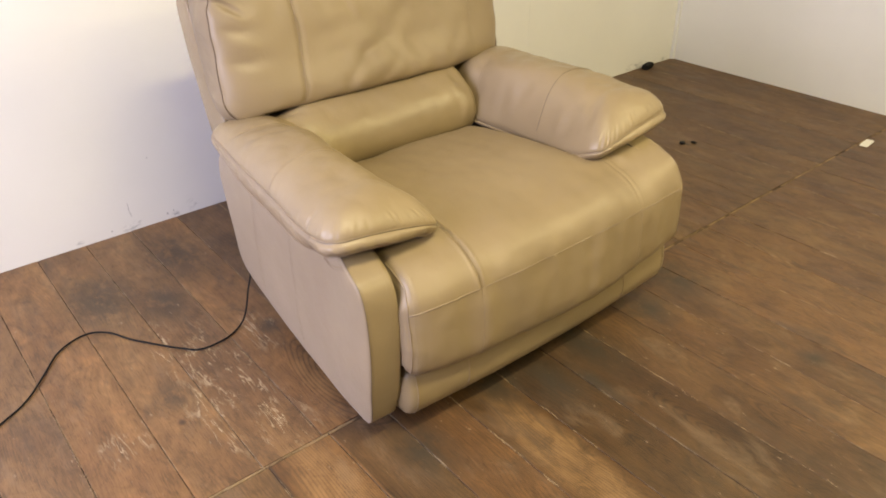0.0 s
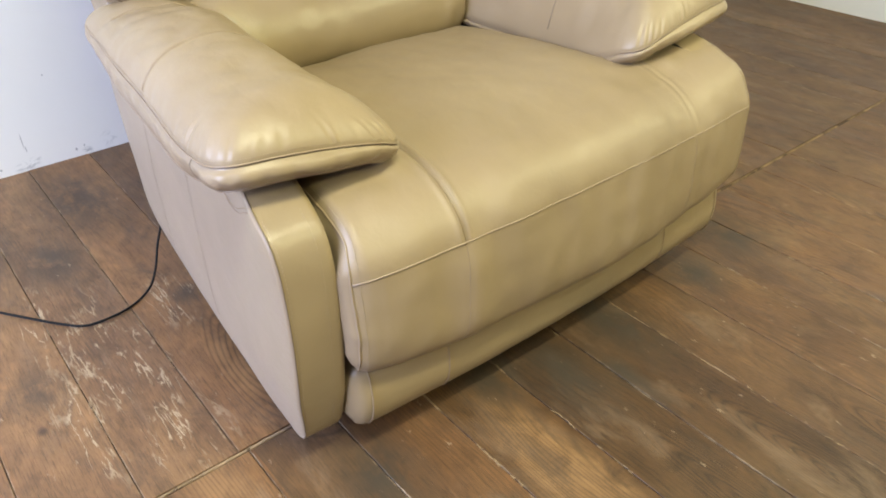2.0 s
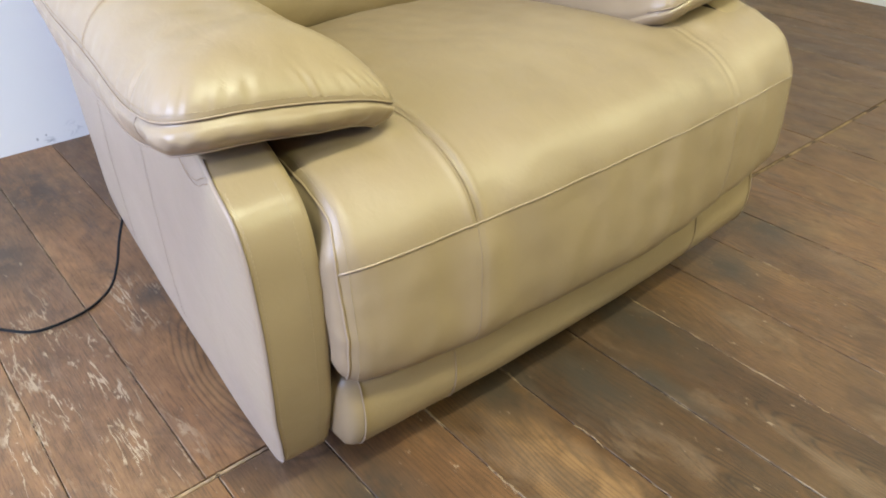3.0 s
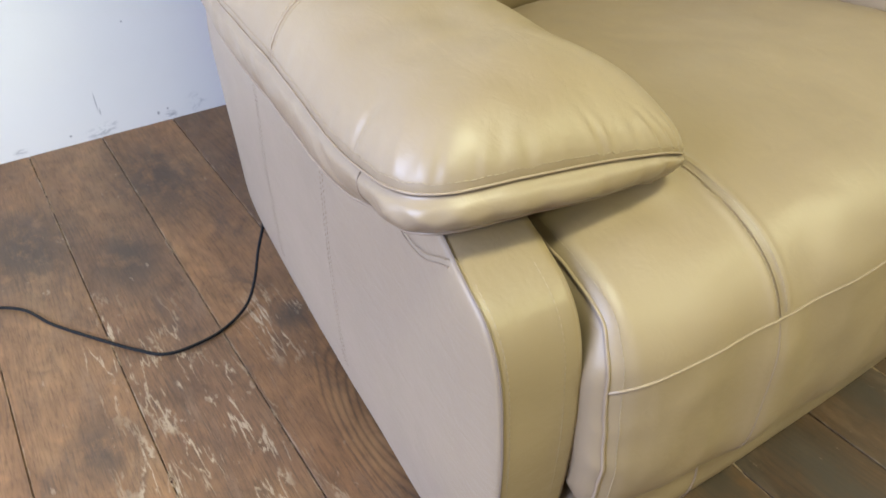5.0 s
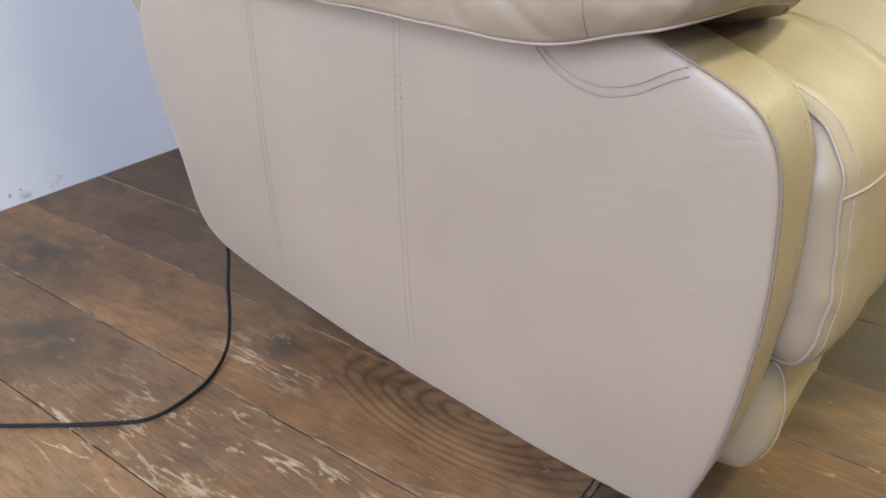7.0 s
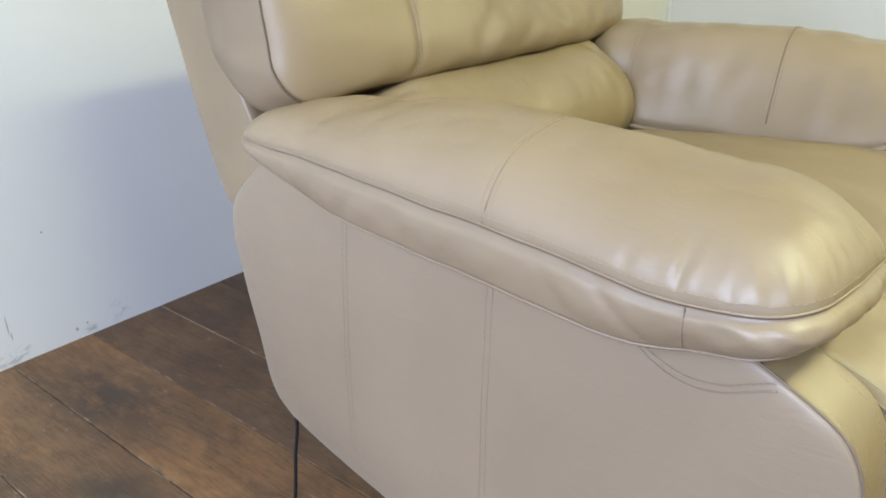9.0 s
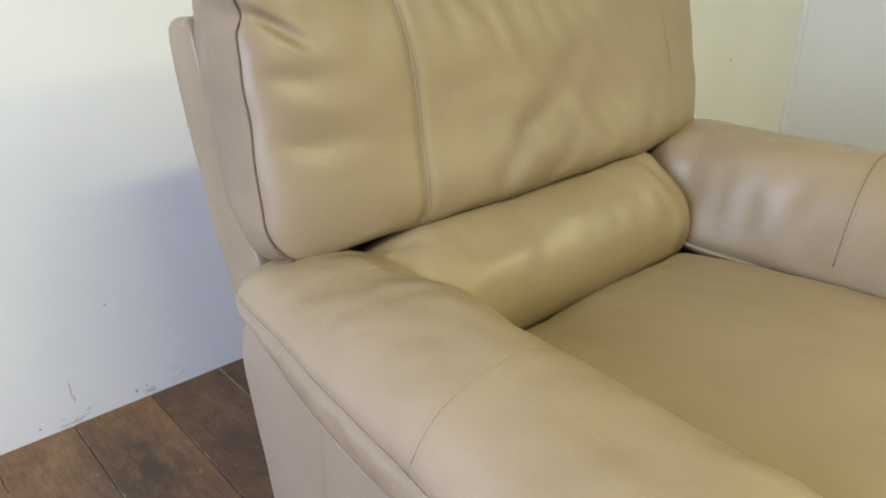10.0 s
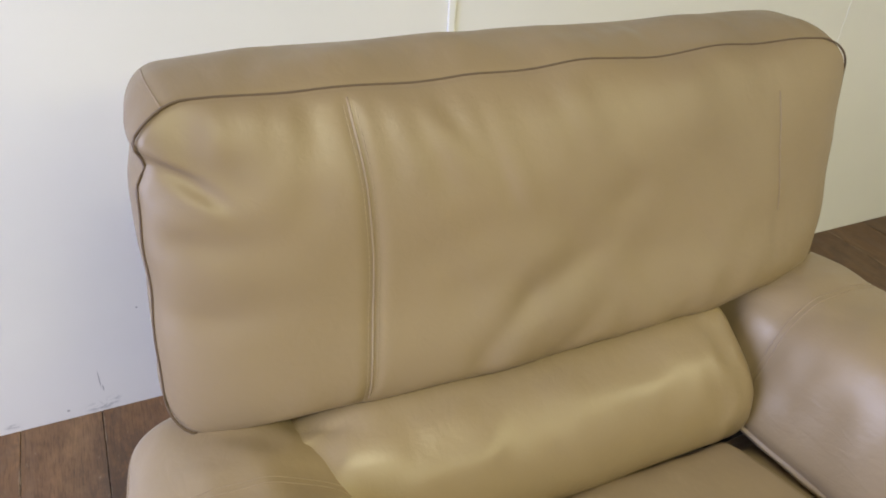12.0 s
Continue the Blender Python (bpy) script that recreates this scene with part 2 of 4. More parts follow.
    # boards with bare, orange wood
    bare = zones(nt, pos, [((-0.19, -0.25, 0), (0.085, 0.42, 1)), ((0.31, -0.42, 0), (0.08, 0.3, 1)), ((0.0, 0.24, 0), (0.06, 0.14, 1))], 0.6)
    col = mix(nt, "MIX", times(nt, bare, ramp(nt, mottle, [(0.35, grey(0.15)), (0.6, grey(0.6))])), col, (0.27, 0.155, 0.068))
    col = mix(nt, "MULTIPLY", times(nt, bare, 0.6), col, lines)
    # grey and black stains
    stain = noise_tex(nt, stretched((5.5, 1.7, 5.5)), 2.2, 8, 0.70, 0.5)
    col = mix(nt, "MIX", ramp(nt, stain, [(0.53, grey(0)), (0.70, grey(0.62))]), col, (0.055, 0.038, 0.027))
    # black stains, some deepened: shade by the rail and rear wall put into colour
    stain_shade = zones(nt, pos, [((0.69, -0.15, 0), (0.11, 0.22, 1)), ((0.49, -0.19, 0), (0.09, 0.19, 1)), ((0.35, -0.10, 0), (0.10, 0.16, 1)), ((0.055, -0.17, 0), (0.10, 0.16, 1)), ((0.58, -0.27, 0), (0.04, 0.14, 1)), ((0.98, -0.16, 0), (0.12, 0.12, 1)),
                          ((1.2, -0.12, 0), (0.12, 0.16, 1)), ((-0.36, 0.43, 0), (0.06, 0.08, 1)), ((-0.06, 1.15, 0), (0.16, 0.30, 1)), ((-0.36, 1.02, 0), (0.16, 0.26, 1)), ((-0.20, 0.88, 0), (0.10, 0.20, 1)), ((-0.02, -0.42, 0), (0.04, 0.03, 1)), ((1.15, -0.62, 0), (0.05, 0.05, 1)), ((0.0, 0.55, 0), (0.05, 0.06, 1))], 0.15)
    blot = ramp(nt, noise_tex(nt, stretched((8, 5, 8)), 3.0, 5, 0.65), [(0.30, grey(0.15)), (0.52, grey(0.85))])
    col = mix(nt, "MIX", times(nt, stain_shade, blot), col, (0.040, 0.031, 0.022))
    # chipped varnish: pale wandering outlines and flakes inside worn places
    chips = noise_tex(nt, stretched((25, 3.0, 25)), 2.0, 4, 0.56, 0.2)
    line = ramp(nt, chips, [(0.480, grey(0)), (0.492, grey(1)), (0.512, grey(1)), (0.526, grey(0))])
    flake = ramp(nt, noise_tex(nt, stretched((17, 8, 17)), 2.0, 5, 0.62, 0.2), [(0.60, grey(0)), (0.63, grey(0.85))])
    line = math_node("MAXIMUM", line, flake)
    zone = zones(nt, pos, [((-0.200, 0.40, 0), (0.125, 0.36, 1)), ((-0.17, 0.14, 0), (0.10, 0.14, 1)), ((-0.02, 0.54, 0), (0.10, 0.13, 1)), ((1.3, 0.2, 0), (0.25, 0.15, 1)),
                           ((-0.29, 0.62, 0), (0.07, 0.2, 1)), ((-0.31, 0.28, 0), (0.06, 0.22, 1)), ((-0.52, 0.32, 0), (0.07, 0.10, 1))], 0.4)
    holes = ramp(nt, noise_tex(nt, stretched((13, 5, 13)), 2.0, 4, 0.6), [(0.47, grey(0)), (0.56, grey(1))])
    col = mix(nt, "MIX", times(nt, times(nt, line, zone), times(nt, holes, 0.9)), col, (0.40, 0.31, 0.20))
    # varnish rubbed off along the edges of the boards
    across = nt.nodes.new("ShaderNodeUVMap")
    across.uv_map = "across"
    split = nt.nodes.new("ShaderNodeSeparateXYZ")
    nt.links.new(across.outputs[0], split.inputs[0])
    rim = math_node("ABSOLUTE", math_node("SUBTRACT", split.outputs[0], 0.5), 0.0)
    frayed = math_node("ADD", rim, times(nt, noise_tex(nt, stretched((30, 14, 30)), 2.0, 5, 0.65), 0.09))
    rim = times(nt, ramp(nt, frayed, [(0.535, grey(0)), (0.548, grey(1))]), ramp(nt, noise_tex(nt, stretched((2.5, 3.2, 2.5)), 2.0, 4, 0.6), [(0.47, grey(0)), (0.60, grey(0.8))]))
    col = mix(nt, "MIX", rim, col, (0.33, 0.245, 0.16))
    specks = ramp(nt, noise_tex(nt, stretched((38, 13, 38)), 2.0, 4, 0.66), [(0.67, grey(0)), (0.72, grey(0.55))])
    col = mix(nt, "MIX", specks, col, (0.33, 0.25, 0.17))
    knot = zones(nt, pos, [((-0.378, 0.312, 0), (0.013, 0.016, 1)), ((-0.15, -0.30, 0), (0.012, 0.012, 1)), ((2.2, 0.55, 0), (0.02, 0.03, 1))], 0.3)
    col = mix(nt, "MIX", times(nt, knot, 0.85), col, (0.04, 0.022, 0.014))
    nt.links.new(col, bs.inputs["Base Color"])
    nt.links.new(ramp(nt, worn, [(0.35, grey(0.44)), (0.7, grey(0.66))]), bs.inputs["Roughness"])
    n1 = bump(nt, fine, 0.35, 0.0015)
    n2 = bump(nt, times(nt, band, show), 0.12, 0.001, n1)
    n3 = bump(nt, times(nt, line, zone), 0.3, 0.001, n2)
    nt.links.new(n3, bs.inputs["Normal"])
    return mat


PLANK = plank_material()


def scuffed_wall_material():
    """The back wall: scuffs, pencil scratches and dots above the floor."""
    mat = wall_material("scuffed_white_wall_paint", (0.80, 0.79, 0.76))
    nt = mat.node_tree
    bs = nt.nodes["Principled BSDF"]
    col = bs.inputs["Base Color"].links[0].from_socket
    pos = nt.nodes.new("ShaderNodeNewGeometry").outputs["Position"]
    smear = zones(nt, pos, [((-0.115, 1.42, 0.016), (0.045, 1, 0.020)), ((-0.09, 1.42, 0.028), (0.022, 1, 0.012)), ((0.06, 1.42, 0.012), (0.02, 1, 0.014)), ((0.13, 1.42, 0.03), (0.03, 1, 0.03)), ((-0.30, 1.42, 0.014), (0.02, 1, 0.01)), ((2.92, 1.42, 0.02), (0.10, 1, 0.03)), ((3.16, 1.42, 0.012), (0.09, 1, 0.018))], 0.1)
    broken = ramp(nt, noise_tex(nt, mapped(nt, (1, 1, 2)), 24.0, 5, 0.7, 0.8), [(0.47, grey(0)), (0.62, grey(1))])
    col = mix(nt, "MIX", times(nt, times(nt, smear, broken), 0.75), col, (0.12, 0.13, 0.14))
    dots = zones(nt, pos, [((-0.185, 1.42, 0.022), (0.004, 1, 0.004)), ((0.03, 1.42, 0.024), (0.004, 1, 0.006)), ((-0.108, 1.42, 0.092), (0.0016, 1, 0.03)), ((-0.104, 1.42, 0.066), (0.0016, 1, 0.012)),
                           ((2.664, 1.42, 0.49), (0.008, 1, 0.010)), ((0.0, 1.42, 0.27), (0.003, 1, 0.003)), ((0.055, 1.42, 0.03), (0.003, 1, 0.004))], 0.5)
    col = mix(nt, "MIX", times(nt, dots, 0.7), col, (0.22, 0.21, 0.21))
    nt.links.new(col, bs.inputs["Base Color"])
    return mat


SCUFFED = scuffed_wall_material()
LATH, nt_, bs_ = nodes_of("pale_lath")
nt_.links.new(ramp(nt_, noise_tex(nt_, mapped(nt_), 14.0, 5), [(0.42, (0.09, 0.055, 0.03)), (0.56, (0.30, 0.20, 0.11))]), bs_.inputs["Base Color"])
bs_.inputs["Roughness"].default_value = 0.8
GAP, nt_, bs_ = nodes_of("joint_dirt_and_sawdust")
nt_.links.new(ramp(nt_, noise_tex(nt_, mapped(nt_), 26.0, 4), [(0.40, (0.035, 0.023, 0.015)), (0.56, (0.11, 0.07, 0.042)), (0.66, (0.30, 0.21, 0.12))]), bs_.inputs["Base Color"])
bs_.inputs["Roughness"].default_value = 0.9


# ---------------------------------------------------------------- mesh helpers
def finish(name, verts, faces, material, smooth=True, fix=True, weld=0.0):
    me = bpy.data.meshes.new(name)
    me.from_pydata([tuple(v) for v in verts], [], faces)
    if fix:
        bm = bmesh.new()
        bm.from_mesh(me)
        if weld:
            bmesh.ops.remove_doubles(bm, verts=bm.verts, dist=weld)
        bmesh.ops.recalc_face_normals(bm, faces=bm.faces)
        bm.to_mesh(me)
        bm.free()
    me.polygons.foreach_set("use_smooth", [smooth] * len(me.polygons))
    me.materials.append(material)
    return me


def part(name, me, parent, label=""):
    ob = new(name, me)
    ob.parent = parent
    return tagged(ob, label)


def grid_faces(nu, nv, wrap_u=False, wrap_v=False):
    faces = []
    for i in range(nu if wrap_u else nu - 1):
        for j in range(nv if wrap_v else nv - 1):
            a, b = i, (i + 1) % nu
            c, d = j, (j + 1) % nv
            faces.append((a * nv + c, b * nv + c, b * nv + d, a * nv + d))
    return faces


def surface(name, fn, nu, nv, material, wrap_u=False, wrap_v=False, caps=(False, False), weld=0.0):
    """A skin from fn(u, v), both from 0 to 1. caps: close the first and last rows of u."""
    us = [i / (nu if wrap_u else nu - 1) for i in range(nu)]
    vs = [j / (nv if wrap_v else nv - 1) for j in range(nv)]
    verts = [fn(u, v) for u in us for v in vs]
    faces = grid_faces(nu, nv, wrap_u, wrap_v)
    if caps[0]:
        faces.append(tuple(range(nv)))
    if caps[1]:
        faces.append(tuple((nu - 1) * nv + j for j in range(nv)))
    return finish(name, verts, faces, material, weld=weld)


def spline(pts, t, closed=False):
    """Catmull-Rom through pts, t from 0 to 1."""
    n = len(pts)
    m = n if closed else n - 1
    x = min(max(t, 0.0), 1.0) * m
    i = min(int(x), m - 1)
    f = x - i

    def at(k):
        return Vector(pts[k % n]) if closed else Vector(pts[min(max(k, 0), n - 1)])

    a, b, c, d = at(i - 1), at(i), at(i + 1), at(i + 2)
    return 0.5 * (2 * b + (c - a) * f + (2 * a - 5 * b + 4 * c - d) * f * f + (3 * b - a - 3 * c + d) * f * f * f)


def even(pts, step, closed=False):
    """Points at even steps along a polyline."""
    pts = [Vector(p) for p in pts] + ([Vector(pts[0])] if closed else [])
    out, left = [pts[0].copy()], step
    for a, b in zip(pts, pts[1:]):
        d = (b - a).length
        while d >= left > 0:
            a = a + (b - a) * (left / d)
            out.append(a.copy())
            d, left = (b - a).length, step
        left -= d
    return out


def tube_data(pts, radius, sides=6, base=0, flat=1.0):
    verts, faces, n = [], [], len(pts)
    for i, p in enumerate(pts):
        way = (pts[min(i + 1, n - 1)] - pts[max(i - 1, 0)])
        way = way.normalized() if way.length > 1e-9 else Vector((0, 0, 1))
        side = way.orthogonal().normalized() if abs(way.z) > 0.95 else way.cross(Vector((0, 0, 1))).normalized()
        up = side.cross(way)
        r = radius(i / max(n - 1, 1)) if callable(radius) else radius
        for k in range(sides):
            a = 2 * math.pi * k / sides
            verts.append(p + side * (r * math.cos(a)) + up * (r * flat * math.sin(a)))
    for i in range(n - 1):
        for k in range(sides):
            q = (k + 1) % sides
            faces.append((base + i * sides + k, base + i * sides + q, base + (i + 1) * sides + q, base + (i + 1) * sides + k))
    faces.append(tuple(base + k for k in range(sides)))
    faces.append(tuple(base + (n - 1) * sides + k for k in range(sides)))
    return verts, faces


def tube(name, pts, radius, material, sides=6):
    v, f = tube_data([Vector(p) for p in pts], radius, sides)
    return finish(name, v, f, material)


def stitches(name, pts, material, step=0.0065, length=0.0045, radius=0.00055):
    """A row of short threads along pts."""
    verts, faces = [], []
    for a, b in zip(*(lambda e: (e, e[1:]))(even(pts, step))):
        way = (b - a).normalized()
        v, f = tube_data([a, a + way * length], radius, 4, len(verts))
        verts += v
        faces += f
    return finish(name, verts, faces, material, smooth=False, fix=True)


def block(name, x0, x1, y0, y1, z0, z1, material, bevel=0.0):
    bm = bmesh.new()
    bmesh.ops.create_cube(bm, size=1)
    for v in bm.verts:
        v.co = Vector((x0 + (v.co.x + 0.5) * (x1 - x0), y0 + (v.co.y + 0.5) * (y1 - y0), z0 + (v.co.z + 0.5) * (z1 - z0)))
    if bevel:
        bmesh.ops.bevel(bm, geom=bm.edges[:], offset=bevel, segments=2, affect="EDGES", profile=0.6)
    me = bpy.data.meshes.new(name)
    bm.to_mesh(me)
    bm.free()
    me.materials.append(material)
    return me


def soft_noise(p, scale, seed=0.0):
    return noise.noise(Vector(p) * scale + Vector((seed, seed * 1.7, -seed)))


def smooth(a, b, x):
    x = min(max((x - a) / (b - a), 0.0), 1.0)
    return x * x * (3 - 2 * x)


# ---------------------------------------------------------------- the room
def setting(name, me, label, category):
    ob = new(name, me)
    return tagged(ob, label, category, kind="structure")


setting("wall_north", block("wall_north", LEFT_X - 0.12, WALL_X + 0.12, WALL_Y, WALL_Y + 0.12, -0.05, CEIL, SCUFFED), "white painted panel wall with scuffs above the floor", "wall")
setting("wall_east", block("wall_east", WALL_X, WALL_X + 0.12, FRONT_Y, WALL_Y, -0.05, CEIL, WALL), "plain white painted wall", "wall")
setting("wall_south", block("wall_south", LEFT_X - 0.12, WALL_X + 0.12, FRONT_Y - 0.12, FRONT_Y, -0.05, CEIL, UNSEEN_GREY), "unseen plain grey wall", "wall")
setting("ceiling", block("ceiling", LEFT_X - 0.12, WALL_X + 0.12, FRONT_Y - 0.12, WALL_Y + 0.12, CEIL, CEIL + 0.1, CEILING), "unseen plain grey ceiling", "ceiling")


def west_wall():
    """The left wall with a window opening through it."""
    y0, y1, z0, z1 = -1.01, 0.91, 0.70, 2.40
    bm_parts = [(FRONT_Y, y0, -0.05, CEIL), (y1, WALL_Y, -0.05, CEIL), (y0, y1, -0.05, z0), (y0, y1, z1, CEIL)]
    verts, faces = [], []
    for a, b, c, d in bm_parts:
        base = len(verts)
        me = block("tmp", LEFT_X - 0.12, LEFT_X, a, b, c, d, UNSEEN_GREY)
        verts += [v.co.copy() for v in me.vertices]
        faces += [tuple(base + i for i in p.vertices) for p in me.polygons]
        bpy.data.meshes.remove(me)
    setting("wall_west", finish("wall_west", verts, faces, UNSEEN_GREY, smooth=False), "unseen plain grey wall with a window opening", "wall")


west_wall()

floor = setting("floor", block("floor", LEFT_X - 0.12, WALL_X + 0.12, FRONT_Y - 0.12, WALL_Y + 0.12, -0.08, -0.005, GAP), "worn dark-stained pine plank floor", "floor")


def plank(x0, x1, y0, y1, lift):
    g, b, z = 0.0010, 0.0008, lift
    x0, x1, y0, y1 = x0 + g, x1 - g, y0 + g, y1 - g
    verts = [(x0, y0, -0.005), (x1, y0, -0.005), (x1, y1, -0.005), (x0, y1, -0.005),
             (x0, y0, z - b), (x1, y0, z - b), (x1, y1, z - b), (x0, y1, z - b),
             (x0 + b, y0 + b, z), (x1 - b, y0 + b, z), (x1 - b, y1 - b, z), (x0 + b, y1 - b, z)]
    faces = [(8, 9, 10, 11)]
    for lo in (0, 4):
        for k in range(4):
            q = (k + 1) % 4
            faces.append((lo + k, lo + q, lo + 4 + q, lo + 4 + k))
    me = finish("plank", verts, faces, PLANK, smooth=False, fix=False)
    across = me.uv_layers.new(name="across")
    for loop in me.loops:
        co = me.vertices[loop.vertex_index].co
        across.data[loop.index].uv = ((co.x - x0) / (x1 - x0), co.y)
    part("plank", me, floor)


def lay_floor():
    rng = random.Random(4)
    back = [-0.633, -0.455, -0.288, -0.118, 0.06, 0.236, 0.41, 0.58, 0.75, 0.92, 1.09, 1.25, 1.42, 1.573, 1.745, 1.934, 2.10, 2.28, 2.46, 2.64, 2.82, 3.0, 3.17, WALL_X]
    front = [-0.277, -0.102, 0.06, 0.226, 0.393, 0.565, 0.735, 0.90, 1.06, 1.22, 1.40, 1.58, 1.742, 1.95, 2.17, 2.40, 2.62, 2.85, 3.08, WALL_X]
    while back[0] > LEFT_X:
        back.insert(0, max(back[0] - 0.174, LEFT_X))
    while front[0] > LEFT_X:
        front.insert(0, max(front[0] - 0.174, LEFT_X))
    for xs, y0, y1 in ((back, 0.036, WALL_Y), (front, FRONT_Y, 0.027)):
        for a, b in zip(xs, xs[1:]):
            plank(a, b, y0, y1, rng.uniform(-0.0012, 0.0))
    # pale laths in the gap between the two lays
    for a, b in ((LEFT_X, -0.285), (-0.280, -0.105), (-0.098, 0.22), (0.30, 0.86), (0.9, 1.56), (1.60, 2.05), (2.2, 2.6), (2.7, WALL_X)):
        part("filler_strip", block("filler_strip", a, b, 0.0285, 0.0345, -0.006, -0.0015, LATH, 0.0008), floor, "pale softwood filler strip")


# ---------------------------------------------------------------- the recliner
CX = 0.55
chair = new("recliner_armchair")
chair.matrix_world = pose(-0.042, -0.071, 0)
tagged(chair, "tan leather recliner armchair with pillow arms on plank floor", "armchair")


TAPER = Matrix.Rotation(radians(-4.0), 3, "Z")


def flip(fn, cx):
    def other(u, v):
        p = fn(u, v)
        return Vector((2 * cx - p[0], p[1], p[2]))
    return other


def tapered(fn):
    """The sides of the chair draw in towards the back."""
    return lambda u, v: TAPER @ fn(u, v)


def side_set(k, cx):
    """How points of the left side are laid: as they are, or mirrored for the right side."""
    if k:
        return lambda pts: [Vector((2 * cx - q.x, q.y, q.z)) for q in (TAPER @ Vector(p) for p in pts)]
    return lambda pts: [TAPER @ Vector(p) for p in pts]


# outline of the side panel (y, z), from the front foot over the front and the top to the back
PANEL = [(0.0, 0.070), (-0.025, 0.13), (-0.043, 0.22), (-0.051, 0.33), (-0.048, 0.40), (-0.043, 0.443), (-0.033, 0.474), (-0.017, 0.495), (0.008, 0.510), (0.040, 0.523), (0.075, 0.535), (0.12, 0.550), (0.25, 0.56), (0.45, 0.565), (0.62, 0.568),
         (0.74, 0.562), (0.80, 0.524), (0.845, 0.475), (0.852, 0.42), (0.836, 0.35), (0.813, 0.27), (0.79, 0.185), (0.755, 0.145), (0.69, 0.124), (0.55, 0.098), (0.38, 0.076), (0.2, 0.062), (0.06, 0.058)]


def panel_point(u, v):
    """u: 0 inner face, over the edge, to 1 the middle of the outer face; v round the outline."""
    y, z = spline([(a, b, 0) for a, b in PANEL], v, True)[:2]
    core = Vector((min(max(y, 0.22), 0.6), 0.31))
    stops = [(0.25, 0.077), (0.04, 0.077), (0.008, 0.073), (0.0, 0.064), (0.0, 0.04), (0.0, 0.014), (0.006, 0.005), (0.03, 0.001), (0.12, -0.002), (0.35, -0.006), (0.65, -0.009), (1.0, -0.010)]
    s, x, _ = spline([(a, b, 0) for a, b in stops], u)
    q = Vector((y, z)).lerp(core, max(s, 0.0))
    x += 0.0015 * soft_noise((q.x, q.y, 0), 9) - flare(q.x, q.y) * smooth(0.34, 0.5, u)
    return Vector((x, q.x, q.y))


def flare(y, z):
    """The front edge of the side panel stands a little outward."""
    return smooth(0.16, 0.0, y) * smooth(0.07, 0.2, z) * (0.012 + 0.002 * smooth(0.3, 0.5, z))


FACE = [panel_point(0.5 + 0.5 * i / 24, j / 240) for i in range(25) for j in range(240)]


def panel_x(y, z):
    """How far out the side panel's face lies at y, z."""
    near = sorted(((q.y - y) ** 2 + (q.z - z) ** 2, q.x) for q in FACE)[:4]
    weights = [1 / (d + 1e-8) for d, _ in near]
    return sum(w * x for w, (_, x) in zip(weights, near)) / sum(weights)


def side_panels():
    for k in (0, 1):
        fn = flip(tapered(panel_point), 0.541) if k else tapered(panel_point)
        panel = part("side_panel", surface("side_panel", fn, 40, 170, VINYL, wrap_v=True, caps=(True, False), weld=0.0008), chair)
        # the front strip is glossier leather than the vinyl face
        panel.data.materials.append(LEATHER)
        # inner faces are coloured dark to hold the shade of the gap
        panel.data.materials.append(INNER_SHADE)
        for face in panel.data.polygons:
            if abs(face.normal.x) < 0.55:
                face.material_index = 1
            elif face.normal.x * (-1 if k else 1) > 0.9:
                face.material_index = 2
        fit = side_set(k, 0.541)
        edge = [panel_point(0.52, (v / 160) % 1.0) + Vector((-0.0015, 0, 0)) for v in range(-6, 56)]
        part("piping", tube("piping", fit(edge), 0.0013, WELT), panel)
        for u in (0.474, 0.31):
            line = [panel_point(u, (v / 160) % 1.0) + Vector((0, -0.0004, 0)) for v in range(-4, 48)]
            part("stitching", stitches("stitching", fit(line), THREAD, 0.007, 0.0036, 0.0004), panel)
        for y, z0, z1 in ((0.578, 0.54, 0.155), (0.340, 0.54, 0.12)):
            for dy in (-0.004, 0.004):
                pts = [Vector((0, y + dy, z0 + (z1 - z0) * i / 30)) for i in range(31)]
                pts = [Vector((panel_x(p.y, p.z) - 0.0007, p.y, p.z)) for p in pts]
                part("stitching", stitches("stitching", fit(pts), SEAM, 0.0075, 0.0036, 0.0003), panel)
        tongue = [(0.185, 0.53), (0.177, 0.512), (0.15, 0.492), (0.114, 0.483), (0.080, 0.490), (0.052, 0.505), (0.036, 0.512)]
        pts = [spline([(0, *p) for p in tongue], i / 40) for i in range(41)]
        pts = [Vector((panel_x(p.y, p.z) - 0.0005, p.y, p.z)) for p in pts]
        part("seam", tube("seam", fit(pts), 0.0009, SEAM), panel)
        part("stitching", stitches("stitching", fit([p + Vector((-0.0012, 0, 0.008)) for p in pts]), THREAD, radius=0.0006), panel)


# arms: plan outline of the welt (x, y, z) from the back tip along the outside, the front and the inside
ARM = [(-0.030, 0.745, 0.604), (-0.046, 0.66, 0.605), (-0.052, 0.50, 0.602), (-0.055, 0.32, 0.597), (-0.057, 0.18, 0.588), (-0.057, 0.10, 0.587), (-0.050, 0.05, 0.591), (-0.022, 0.018, 0.597),
       (0.04, 0.008, 0.597), (0.12, 0.010, 0.586), (0.19, 0.016, 0.570), (0.233, 0.030, 0.552), (0.251, 0.068, 0.540), (0.247, 0.14, 0.515), (0.234, 0.28, 0.495), (0.234, 0.45, 0.49),
       (0.242, 0.60, 0.50), (0.222, 0.72, 0.53), (0.13, 0.785, 0.57), (0.04, 0.785, 0.595)]


